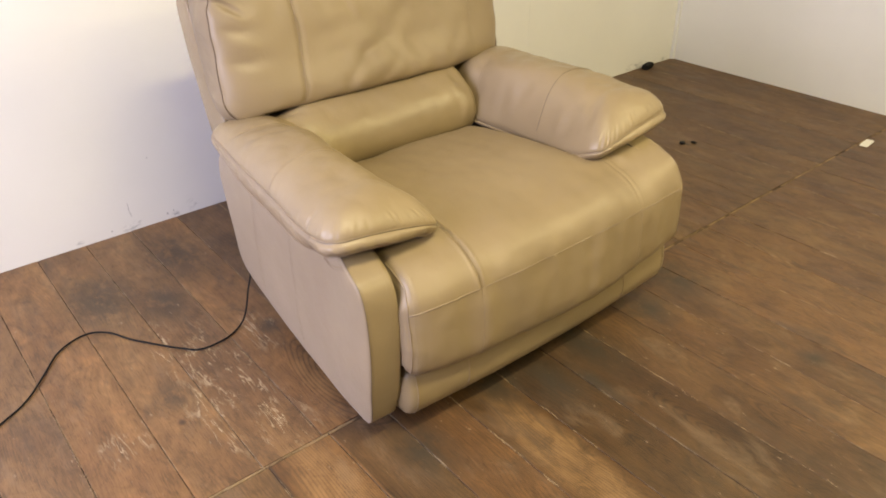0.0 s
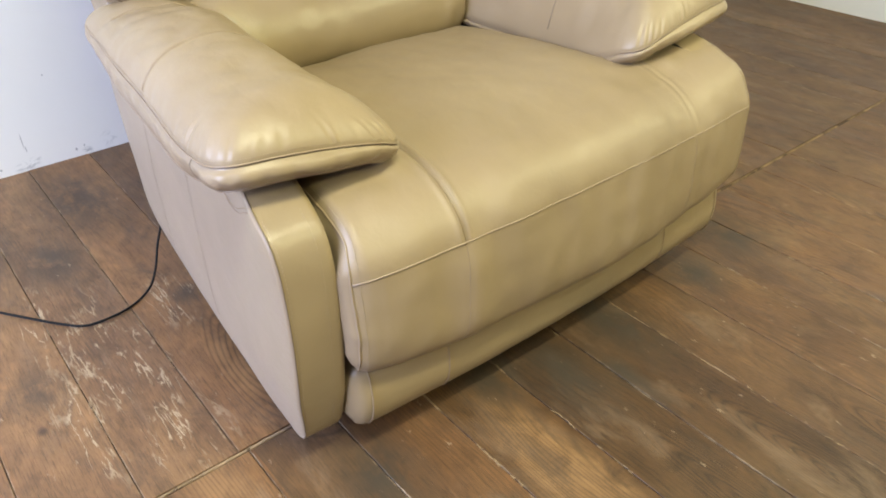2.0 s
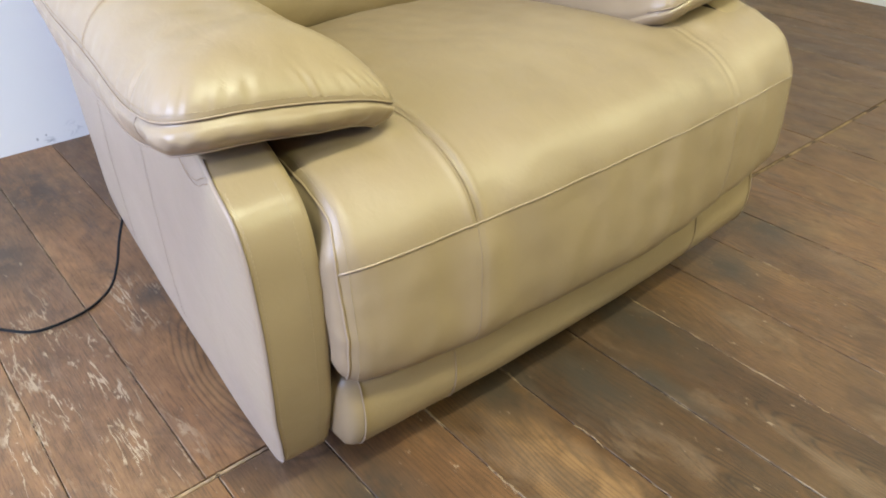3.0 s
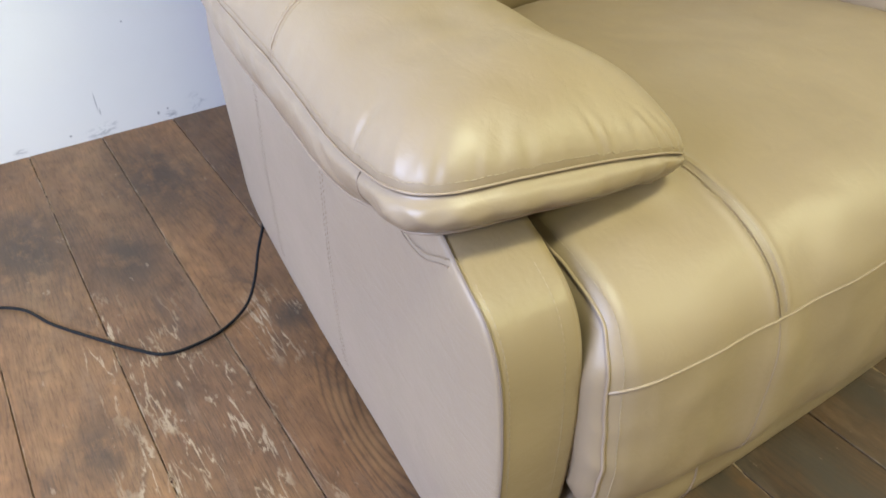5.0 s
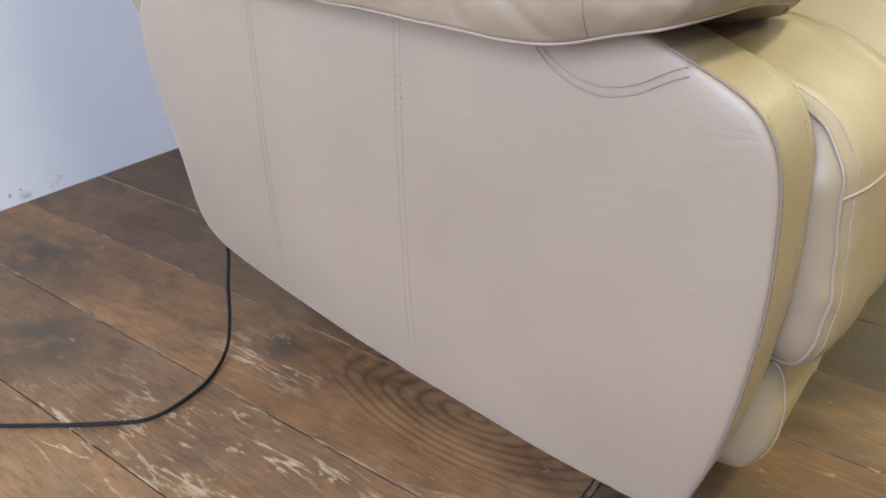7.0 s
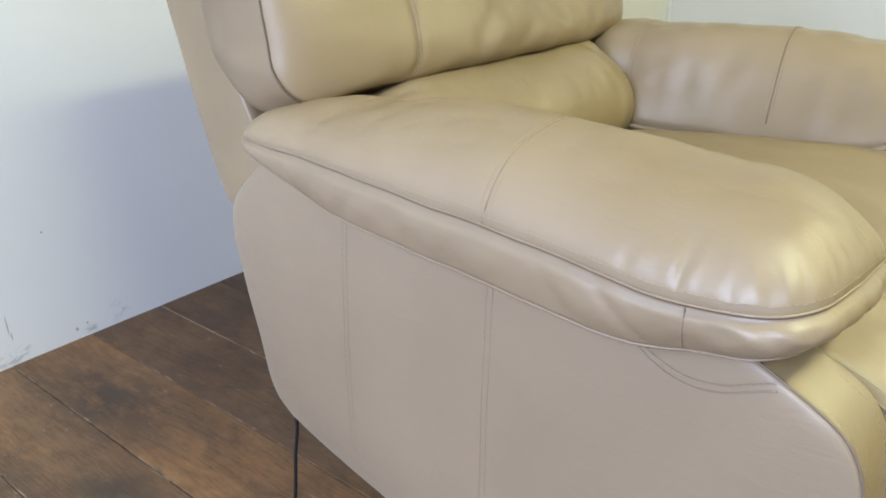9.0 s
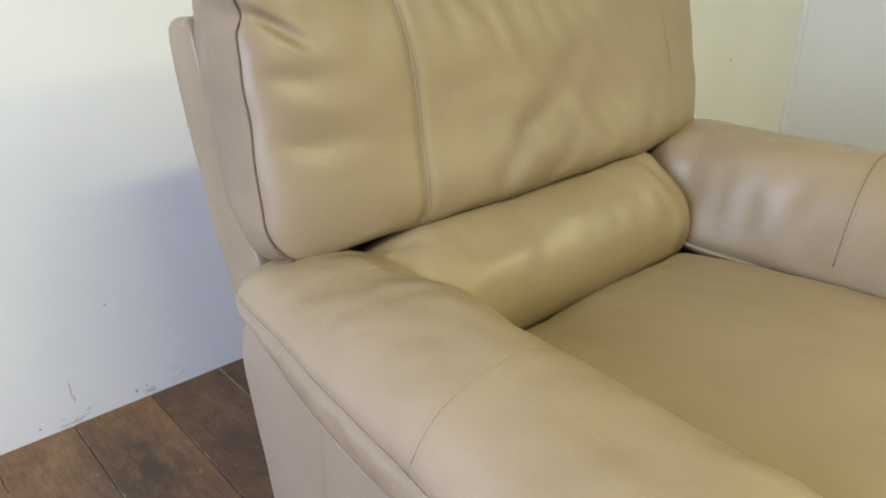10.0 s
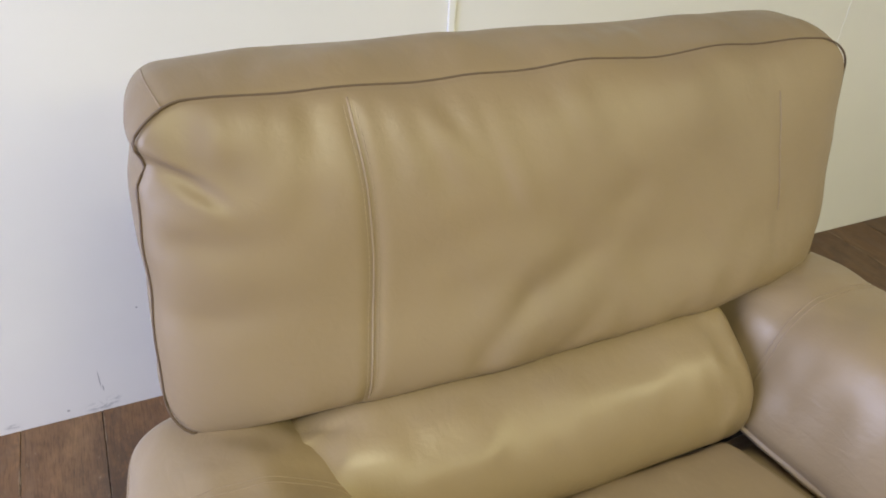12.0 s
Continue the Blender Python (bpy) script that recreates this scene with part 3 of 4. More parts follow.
def arm_welt(v):
    w = spline(ARM, v, True)
    sway = smooth(0.02, 0.12, w.y) * smooth(0.76, 0.6, w.y) * (1 if w.x < 0.1 else 0)
    w.z += 0.0045 * noise.noise(Vector((w.y * 11.0, 0.7, 0.0))) * sway
    w.x += 0.004 * noise.noise(Vector((w.y * 9.0, 3.7, 0.0))) * sway
    return w


# pleats sewn in at the welt: place along it (in steps of ARM), half width, depth, how far in they run, slant
PLEATS = [(2.2, 0.012, 0.0015, 0.75, 0.01), (3.3, 0.010, 0.0018, 0.72, -0.01), (4.15, 0.007, 0.0025, 0.74, 0.01), (4.75, 0.006, 0.0042, 0.62, 0.012), (5.5, 0.006, 0.0024, 0.76, -0.004), (6.15, 0.006, 0.0018, 0.76, 0.006),
          (6.75, 0.006, 0.0015, 0.80, 0.0), (7.35, 0.005, 0.0018, 0.74, 0.004), (8.05, 0.007, 0.0022, 0.70, -0.004), (8.55, 0.004, 0.0018, 0.80, 0.003), (8.98, 0.0045, 0.0044, 0.66, -0.006), (9.16, 0.004, 0.0030, 0.74, -0.003),
          (9.6, 0.006, 0.0018, 0.72, 0.004), (10.05, 0.005, 0.0036, 0.66, -0.006), (10.42, 0.0045, 0.0030, 0.74, -0.004), (10.75, 0.0045, 0.0032, 0.68, -0.006), (11.2, 0.005, 0.0028, 0.70, -0.004)]
# folds of the boxing under the welt
FOLDS = [(1.1, 0.012, 0.003, 0.02), (1.9, 0.010, 0.0025, -0.03), (2.7, 0.012, 0.004, 0.03), (3.6, 0.009, 0.0035, 0.03), (4.2, 0.008, 0.005, 0.04), (5.8, 0.009, 0.0024, 0.05), (6.5, 0.008, 0.0032, 0.035), (7.05, 0.007, 0.0024, 0.02),
         (7.6, 0.008, 0.002, 0.01), (8.2, 0.008, 0.003, 0.004), (8.9, 0.007, 0.0035, -0.006), (9.5, 0.007, 0.003, -0.008), (10.1, 0.006, 0.0035, -0.006), (10.7, 0.006, 0.003, -0.004)]


def gathered(v, w, at, wide, shift):
    """A groove with a soft swell on both sides, across the welt at the step 'at'."""
    if abs(v * 20 - at) > 1.6:
        return 0.0
    d = (w - spline(ARM, at / 20, True)).length * (1 if v * 20 > at else -1) - shift
    return math.exp(-(d / wide) ** 2) - 0.45 * math.exp(-((abs(d) - 2.1 * wide) / (1.3 * wide)) ** 2)


def arm_point(u, v):
    """u: 0 the middle of the crown to 0.7 the welt, then the boxing below it to 1."""
    w = arm_welt(v)
    y = min(max(w.y, 0.14), 0.62)
    mid = Vector((0.085, y, 0))
    crown = 0.659 + 0.017 * smooth(0.05, 0.35, y) - 0.022 * smooth(0.42, 0.62, y)
    if u <= 0.7:
        r = (u / 0.7) ** 0.8
        p = Vector((mid.x + (w.x - mid.x) * r, mid.y + (w.y - mid.y) * r, 0))
        fall = smooth(0.05, 0.2, w.x)
        p.z = w.z + (crown - w.z) * max(1 - r ** (2.7 - 0.6 * fall), 0.0) ** (0.62 + 0.13 * fall)
        # gathers that run in from the welt at the front
        front = smooth(0.34, 0.05, w.y) * smooth(-0.08, 0.2, 0.3 - abs(w.x - 0.05))
        ripple = min(0.6 * noise.noise(Vector((v * 38.0, 3.1, 0.0))) + 0.5 * noise.noise(Vector((v * 90.0, 5.0, r * 3))) + 0.05, 0.22) * smooth(0.80, 0.95, r) * (1 - smooth(0.97, 1.0, r))
        p.z += 0.0025 * ripple * (0.15 + front)
        if r > 0.5:
            for at, wide, deep, inner, slant in PLEATS:
                p.z -= 0.85 * deep * gathered(v, w, at, wide * (0.7 + 2.0 * (1 - r)), slant * (1 - r) * 4) * smooth(inner + 0.14, 0.975, r) * (1 - 0.5 * smooth(0.98, 1.0, r))
        if w.x > 0.1:
            p.z += 0.0085 * noise.noise(Vector((w.y * 19, r * 2.5, 8.0))) * smooth(0.45, 0.75, r) * (1 - smooth(0.95, 1.0, r)) * smooth(0.04, 0.12, w.y)
        p.z += (0.006 * soft_noise(p, 9, 2.0) + 0.0030 * soft_noise(p, 24, 4.0)) * (1 - r ** 6)
        # slack across the rear of the arm
        p.z += 0.0042 * noise.noise(Vector((p.x * 7 - p.y * 5, p.y * 21 + p.x * 9, 5.5))) * smooth(0.26, 0.45, p.y) * smooth(0.74, 0.62, p.y) * (1 - r ** 5)
        return p
    s = (u - 0.7) / 0.3
    drop = 0.062 * (1 - 0.35 * smooth(0.2, 0.0, w.y)) * (1 - 0.62 * smooth(0.52, 0.76, w.y)) * (1.0 if w.x < 0.1 else 1.0 - (0.22 + 0.33 * smooth(0.07, 0.2, w.y)) * smooth(0.1, 0.24, w.x))
    inward = Vector((mid.x - w.x, mid.y - w.y, 0))
    inward = inward.normalized() if inward.length > 1e-6 else Vector((0, 0, 0))
    ahead = smooth(0.12, 0.03, w.y) * smooth(0.26, 0.1, w.x)
    side = smooth(0.06, 0.24, w.y) * smooth(0.05, -0.02, w.x)
    bulge = (0.007 + 0.006 * ahead - 0.002 * side) * math.sin(math.pi * min(s * 1.15, 1.0)) - 0.032 * (1 - 0.6 * ahead) * (1 - 0.80 * side) * s ** 1.5
    bulge -= 0.0045 * math.exp(-((s - 0.08) / 0.06) ** 2)
    p = Vector((w.x, w.y, w.z - drop * min(s / 0.85, 1.0))) - inward * bulge
    fold = noise.noise(Vector((w.y * 13.0 + s * 1.6, w.x * 6.0, 2.0))) + 0.6 * noise.noise(Vector((w.y * 30.0 - s * 2.2, w.x * 14.0, 6.0)))
    p -= inward * (0.0022 * fold * math.sin(math.pi * min(s, 1.0)))
    for at, wide, deep, slant in FOLDS:
        p += inward * (0.36 * deep * gathered(v, w, at, 1.15 * wide, 1.8 * slant * (s - 0.5)) * math.sin(math.pi * min(s * 1.05, 1.0)) ** 0.7)
    if s > 0.85:
        p += inward * ((s - 0.85) / 0.15 * 0.05)
    front = smooth(0.2, 0.02, w.y)
    p -= inward * (0.0010 * noise.noise(Vector((v * 60.0 + s * 3, 1.0, 0.4 + s))) * math.sin(math.pi * s) * (0.2 + front))
    return p


def fuller(p):
    """The right arm is stuffed wider on its outer side."""
    p = Vector(p)
    p.x -= 0.024 * smooth(0.10, -0.05, p.x)
    p.z += 0.009 * smooth(0.56, 0.66, p.z)
    p.y += 0.026 * smooth(0.30, 0.02, p.y)
    p.x -= 0.026 * smooth(0.12, 0.23, p.x) * smooth(0.2, 0.45, p.y)
    p.z += 0.019 * smooth(0.40, 0.68, p.y) * smooth(0.56, 0.64, p.z)
    return p


def arms():
    for k in (0, 1):
        fn = flip(tapered(lambda u, v: fuller(arm_point(u, v))), 0.548) if k else tapered(arm_point)
        lay = side_set(k, 0.548)
        fit = (lambda pts: lay([fuller(p) for p in pts])) if k else lay
        arm = part("armrest", surface("armrest", fn, 64, 520, PILLOW, wrap_v=True, caps=(False, True), weld=0.0008), chair)
        welt = [arm_welt((v / 200) % 1.0) + Vector((0, 0, 0.0004)) for v in range(0, 121)]
        part("piping", tube("piping", fit(welt), 0.0012, SEAM), arm)
        # thin dark tube drawn in as the shade line below the welt
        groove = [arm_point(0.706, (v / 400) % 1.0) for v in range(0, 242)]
        part("seam", tube("seam", fit(groove), 0.0012, WELT_SHADE, 5), arm, "dark line for the shade under the welt")
        row = [arm_point(0.6905, v / 400) + Vector((0, 0, 0.0004)) for v in range(8, 236)]
        part("stitching", stitches("stitching", fit(row), THREAD, 0.0062, 0.0038, 0.0005), arm)
        v = arm_side(0.105, True)
        part("seam", tube("seam", fit([arm_point(0.705 + 0.24 * i / 20, v) for i in range(21)]), 0.0009, SEAM, 5), arm)
        low = [arm_point(0.955, v / 200) for v in range(0, 110)]
        part("piping", tube("piping", fit(low), 0.0016, SEAM), arm)
        # seam over the middle of the arm; on the right arm it shows down to the seat
        reach = 0.97 if k else 0.9
        pts = [arm_cross(0.315, i / 59 * reach) for i in range(60)]
        part("seam", tube("seam", fit(pts), (lambda f: 0.0013) if k else (lambda f: 0.0011 * (1 - 0.75 * f)), WELT if k else SEAM, 5), arm)
        for dy in (-0.006, 0.006):
            part("stitching", stitches("stitching", fit([arm_cross(0.315 + dy, i / 59 * (0.95 if k else 0.46)) for i in range(60)]), THREAD, radius=0.0008 if k else 0.0005), arm)
        for dy in (-0.004, 0.004):
            pts = [arm_cross(0.60 + dy, 0.12 + 0.80 * i / 59) for i in range(60)]
            part("seam", tube("seam", fit(pts), 0.0010 if k else 0.0006, SEAM, 5), arm)


def arm_cross(y, a):
    """A line over the arm's top at y, from the outer welt (a = 0) to the inner one (a = 1)."""
    if a < 0.5:
        v, r = arm_side(y, True), 1 - 2 * a
    else:
        v, r = arm_side(y, False), 2 * a - 1
    p = arm_point(0.7 * r ** 1.25, v)
    return p + Vector((0, 0, 0.0004))


def arm_side(y, outer):
    lo, hi = (0.0, 0.36) if outer else (0.60, 0.86)
    for _ in range(24):
        m = (lo + hi) / 2
        if (arm_welt(m).y > y) == outer:
            lo = m
        else:
            hi = m
    return (lo + hi) / 2


# seat: profile (y, z) from the back over the top and down the front
SEAT = [(0.618, 0.408), (0.580, 0.436), (0.562, 0.462), (0.538, 0.481), (0.46, 0.491), (0.36, 0.497), (0.25, 0.505), (0.14, 0.512), (0.05, 0.508), (-0.01, 0.494), (-0.055, 0.465), (-0.082, 0.425), (-0.092, 0.375),
        (-0.096, 0.32), (-0.095, 0.27), (-0.082, 0.232), (-0.05, 0.215), (0.0, 0.22), (0.06, 0.28), (0.3, 0.36), (0.56, 0.40)]
SX0, SX1 = 0.070, 1.104


def arm_inner(y):
    """Where the inner welt of the left arm runs at y."""
    lo, hi = 0.55, 0.84
    for _ in range(14):
        m = (lo + hi) / 2
        if (TAPER @ spline(ARM, m, True)).y < y:
            lo = m
        else:
            hi = m
    return (TAPER @ spline(ARM, lo, True)).x


def seat_point(u, v):
    """u across the chair, v along the profile (closed)."""
    x = SX0 + (SX1 - SX0) * u
    y, z, _ = spline([(a, b, 0) for a, b in SEAT], v, True)
    edge = min(x - SX0, SX1 - x)
    rad = 0.042 - 0.012 * smooth(0.6, 0.9, x)
    inset = 0.0
    if edge < rad:
        inset = rad * (1 - math.sqrt(max(1 - (1 - edge / rad) ** 2, 0.0)))
    core = Vector((min(max(y, 0.02), 0.5), 0.36))
    q = Vector((y, z))
    d = (core - q)
    q = q + d.normalized() * min(inset, d.length * 0.8)
    mid = 1 - ((x - 0.587) / 0.517) ** 2
    # the front hangs lower in the middle
    if z < 0.34:
        q.y -= 0.034 * mid * smooth(0.34, 0.24, z) * smooth(0.05, 0.0, y)
    if y < 0.0:
        q.x -= 0.022 * mid * smooth(0.1, -0.08, y)
    # fullness of the top and a dip at the two seams
    if y < 0.6 and z > 0.42:
        q.y += 0.012 * mid * smooth(-0.02, 0.2, y)
    for sx, deep in ((0.281, 0.0026), (0.885, 0.0008)):
        q += d.normalized() * deep * (0.15 + 0.85 * smooth(0.39, 0.43, z)) * (math.exp(-((x - sx) / 0.005) ** 2) - 0.8 * math.exp(-((abs(x - sx) - 0.010) / 0.005) ** 2))
    # the right front corner is stuffed fuller
    q.y += 0.016 * smooth(0.90, 1.03, x) * smooth(0.16, 0.03, y) * smooth(0.40, 0.47, z)
    # it sinks away where it meets the arms
    if z > 0.4 and y > -0.02:
        inner = arm_inner(y)
        q.y -= 0.034 * max(smooth(0.030, 0.012, x - inner), smooth(0.016, -0.010, 2 * 0.548 - inner - x)) * smooth(0.10, 0.22, y)
    # beside the panels the cushion is squeezed in
    squeeze = 0.014 * smooth(-0.088, -0.045, y)
    p = Vector((x + squeeze * smooth(0.06, 0.0, x - SX0) - 0.5 * squeeze * smooth(0.06, 0.0, SX1 - x), q.x, q.y))
    n = 0.005 * soft_noise(p, 6, 5.0) + 0.0018 * soft_noise(p, 22, 1.0)
    side = smooth(0.06, 0.012, edge)
    n += 0.0045 * noise.noise(Vector((0.0 if x < 0.5 else 5.0, z * 26, y * 26))) * side
    # a dimple where the seat tucks under the arm, and slack over the front
    n += 0.006 * math.exp(-((y - 0.03) / 0.022) ** 2 - ((edge - 0.165) / 0.02) ** 2) * (1 if z > 0.4 else 0)
    n += 0.0020 * noise.noise(Vector((x * 13, y * 9, 3.0))) * smooth(0.18, 0.05, y) * smooth(0.40, 0.47, z)
    if y < 0.02:
        n += 0.011 * noise.noise(Vector((x * 15, z * 3.0, 4.0))) * smooth(0.45, 0.36, z) * smooth(0.2, 0.27, z)
    p -= Vector((0, d.normalized().x, d.normalized().y)) * n
    return p


def seat():
    ob = part("seat", surface("seat", seat_point, 320, 150, WORN, wrap_v=True, caps=(True, True)), chair)

    def on(x, v, lift=0.0006):
        return seat_point((x - SX0) / (SX1 - SX0), v) + Vector((0, -lift, lift))

    n = len(SEAT)
    line = [on(SX0 + 0.012 + (SX1 - SX0 - 0.024) * i / 90, 11.32 / n) for i in range(91)]
    part("seam", tube("seam", line, 0.0016, SEAM, 5), ob)
    for sx in (0.281, 0.885):
        for dx in (-0.006, 0.0, 0.006) if sx < 0.5 else ():
            top = [on(sx + dx, (6.0 + (11.32 - 6.0) * i / 50) / n) for i in range(51)]
            if dx:
                part("stitching", stitches("stitching", top, THREAD), ob)
            else:
                part("seam", tube("seam", top, 0.0012, SEAM, 5), ob)
        low = [on(sx, (11.32 + 4.3 * i / 40) / n, 0.0002) for i in range(41)]
        part("seam", tube("seam", low, 0.0007, SEAM, 5), ob)
    for x, side in ((SX0 + 0.012, -1), (SX1 - 0.015, 1)):
        line = [on(x, (7.4 + 8.6 * i / 90) / n, 0.0003) for i in range(91)]
        part("piping", tube("piping", line, 0.002, SEAM), ob)
        line = [on(x - side * 0.011, (7.4 + 8.6 * i / 90) / n, 0.0004) for i in range(91)]
        part("stitching", stitches("stitching", line, THREAD), ob)


RAIL = [(-0.046, 0.215), (-0.064, 0.17), (-0.064, 0.12), (-0.05, 0.085), (-0.03, 0.075), (0.03, 0.08), (0.05, 0.15), (0.02, 0.22)]


def rail_point(u, v):
    x0, x1 = 0.078, 1.114
    x = x0 + (x1 - x0) * u
    y, z, _ = spline([(a, b, 0) for a, b in RAIL], v, True)
    edge = min(x - x0, x1 - x)
    inset = 0.03 * (1 - math.sqrt(max(1 - max(1 - edge / 0.03, 0) ** 2, 0.0)))
    d = Vector((0.0, 0.15)) - Vector((y, z))
    q = Vector((y, z)) + d.normalized() * min(inset, d.length * 0.8)
    mid = 1 - ((x - 0.596) / 0.518) ** 2
    return Vector((x, q.x - 0.012 * mid, q.y - 0.012 * mid + 0.002 * soft_noise((x, y, z), 10)))


def front_rail():
    ob = part("front_rail", surface("front_rail", rail_point, 110, 48, LEATHER, wrap_v=True, caps=(True, True)), chair)
    for x in (0.108, 0.270, 0.885, 1.082):
        pts = [rail_point((x - 0.078) / 1.036, i / 30 * 0.5) + Vector((0, -0.0005, 0)) for i in range(31)]
        part("seam", tube("seam", pts, 0.0014, SEAM, 5), ob)


# lumbar roll
LUMBAR = [(0.60, 0.45), (0.562, 0.474), (0.545, 0.52), (0.552, 0.565), (0.580, 0.61), (0.622, 0.641), (0.683, 0.649), (0.76, 0.60), (0.76, 0.50), (0.67, 0.45)]


def lumbar_point(u, v):
    x0, x1 = 0.168, 0.848
    x = x0 + (x1 - x0) * u
    y, z, _ = spline([(a, b, 0) for a, b in LUMBAR], v, True)
    edge = min(x - x0, x1 - x)
    rad = 0.032 if x > 0.5 else 0.13
    inset = rad * (1 - math.sqrt(max(1 - max(1 - edge / rad, 0) ** 2, 0.0)))
    d = (Vector((0.68, 0.55)) if x > 0.5 else Vector((0.655, 0.628))) - Vector((y, z))
    q = Vector((y, z)) + d.normalized() * min(inset, d.length * 0.8)
    p = Vector((x, q.x, q.y))
    n = 0.004 * soft_noise(p, 8, 9.0) + 0.006 * noise.noise(Vector((x * 30, y * 14, z * 14))) * smooth(0.13, 0.02, edge) + 0.0015 * soft_noise(p, 24, 2.0)
    return Vector((x, q.x + n, q.y - n))


def lumbar():
    part("lumbar_cushion", surface("lumbar_cushion", lumbar_point, 90, 70, LEATHER, wrap_v=True, caps=(True, True)), chair)


# back cushion: front welt is a rounded rectangle, tilted back
BX0, BX1, BZ0, BZ1 = 0.070, 1.084, 0.648, 1.004


def back_frame(v):
    """The front welt on a rounded rectangle of half size 1, at even steps, from the middle of the bottom."""
    hx, hz = 0.5, 0.18
    rx, rz = 0.055 / hx, 0.055 / hz
    w = 2 * (1 - rx) * hx
    h = 2 * (1 - rz) * hz
    q = 0.5 * math.pi * 0.055
    lens = [w / 2, q, h, q, w, q, h, q, w / 2]
    d = (v % 1.0) * sum(lens)
    k = 0
    while d > lens[k] and k < 8:
        d -= lens[k]
        k += 1
    f = d / lens[k]
    if k == 0:
        return -f * (1 - rx), -1.0
    if k == 8:
        return (1 - f) * (1 - rx), -1.0
    if k == 2:
        return -1.0, (2 * f - 1) * (1 - rz)
    if k == 6:
        return 1.0, (1 - 2 * f) * (1 - rz)
    if k == 4:
        return (2 * f - 1) * (1 - rx), 1.0
    ox, oz, a0 = {1: (-1, -1, 270), 3: (-1, 1, 180), 5: (1, 1, 90), 7: (1, -1, 0)}[k]
    a = radians(a0 - 90 * f)
    return ox * (1 - rx) + rx * math.cos(a), oz * (1 - rz) + rz * math.sin(a)


def back_plane(z):
    return 0.712 + (z - 0.65) * 0.205


def welt_wobble(x, z):
    """The hand-sewn welt is not straight: it sways, and is pinched in at the upper left corner."""
    dx = 0.006 * noise.noise(Vector((z * 14, x * 3, 1.0))) + 0.015 * math.exp(-((z - 0.950) / 0.016) ** 2) * smooth(0.3, 0.05, x)
    dz = 0.007 * noise.noise(Vector((x * 9, z * 3, 4.0))) + 0.007 * math.exp(-((x - 0.15) / 0.06) ** 2) * smooth(0.9, 1.0, z)
    dz -= 0.013 * smooth(0.26, 0.09, x) * smooth(0.74, 0.66, z)
    return dx - 0.010 * smooth(0.95, 0.66, z), dz


def seam_x(x, z):
    """The left seam of the back cushion swings inward below the middle."""
    return x if x > 0.5 else x - 0.024 * smooth(0.86, 0.64, z) - 0.006 * smooth(0.9, 1.0, z)


# folds of the back cushion's front: from x, z to x, z, half width, depth
BACK_FOLDS = [(0.118, 0.998, 0.132, 0.965, 0.016, 0.007), (0.245, 0.975, 0.240, 0.895, 0.020, 0.006), (0.330, 0.985, 0.338, 0.925, 0.012, 0.005), (0.362, 0.985, 0.400, 0.900, 0.012, 0.005),
              (0.400, 0.985, 0.446, 0.930, 0.009, 0.005), (0.448, 0.968, 0.480, 0.870, 0.010, 0.006), (0.545, 0.985, 0.580, 0.920, 0.012, 0.004), (0.350, 0.830, 0.560, 0.848, 0.020, 0.004),
              (0.550, 0.810, 0.680, 0.862, 0.020, 0.007), (0.420, 0.695, 0.500, 0.760, 0.014, 0.007), (0.490, 0.752, 0.640, 0.812, 0.016, 0.007), (0.530, 0.672, 0.600, 0.720, 0.013, 0.005),
              (0.800, 0.680, 0.850, 0.750, 0.016, 0.005), (0.085, 0.885, 0.140, 0.868, 0.010, 0.005), (0.085, 0.800, 0.150, 0.788, 0.010, 0.004)]


def crease(x, z, x0, z0, x1, z1, wide, deep):
    """A valley along a line that fades at both ends, with a soft swell on its sides."""
    lx, lz = x1 - x0, z1 - z0
    size = math.hypot(lx, lz)
    along = ((x - x0) * lx + (z - z0) * lz) / size
    d = abs((x - x0) * lz - (z - z0) * lx) / size
    if d > 5 * wide or not -0.03 < along < size + 0.03:
        return 0.0
    ends = smooth(-0.03, 0.02, along) * smooth(size + 0.03, size - 0.02, along)
    return deep * ends * (math.exp(-(d / wide) ** 2) - 0.45 * math.exp(-((d - 2.0 * wide) / (1.2 * wide)) ** 2))


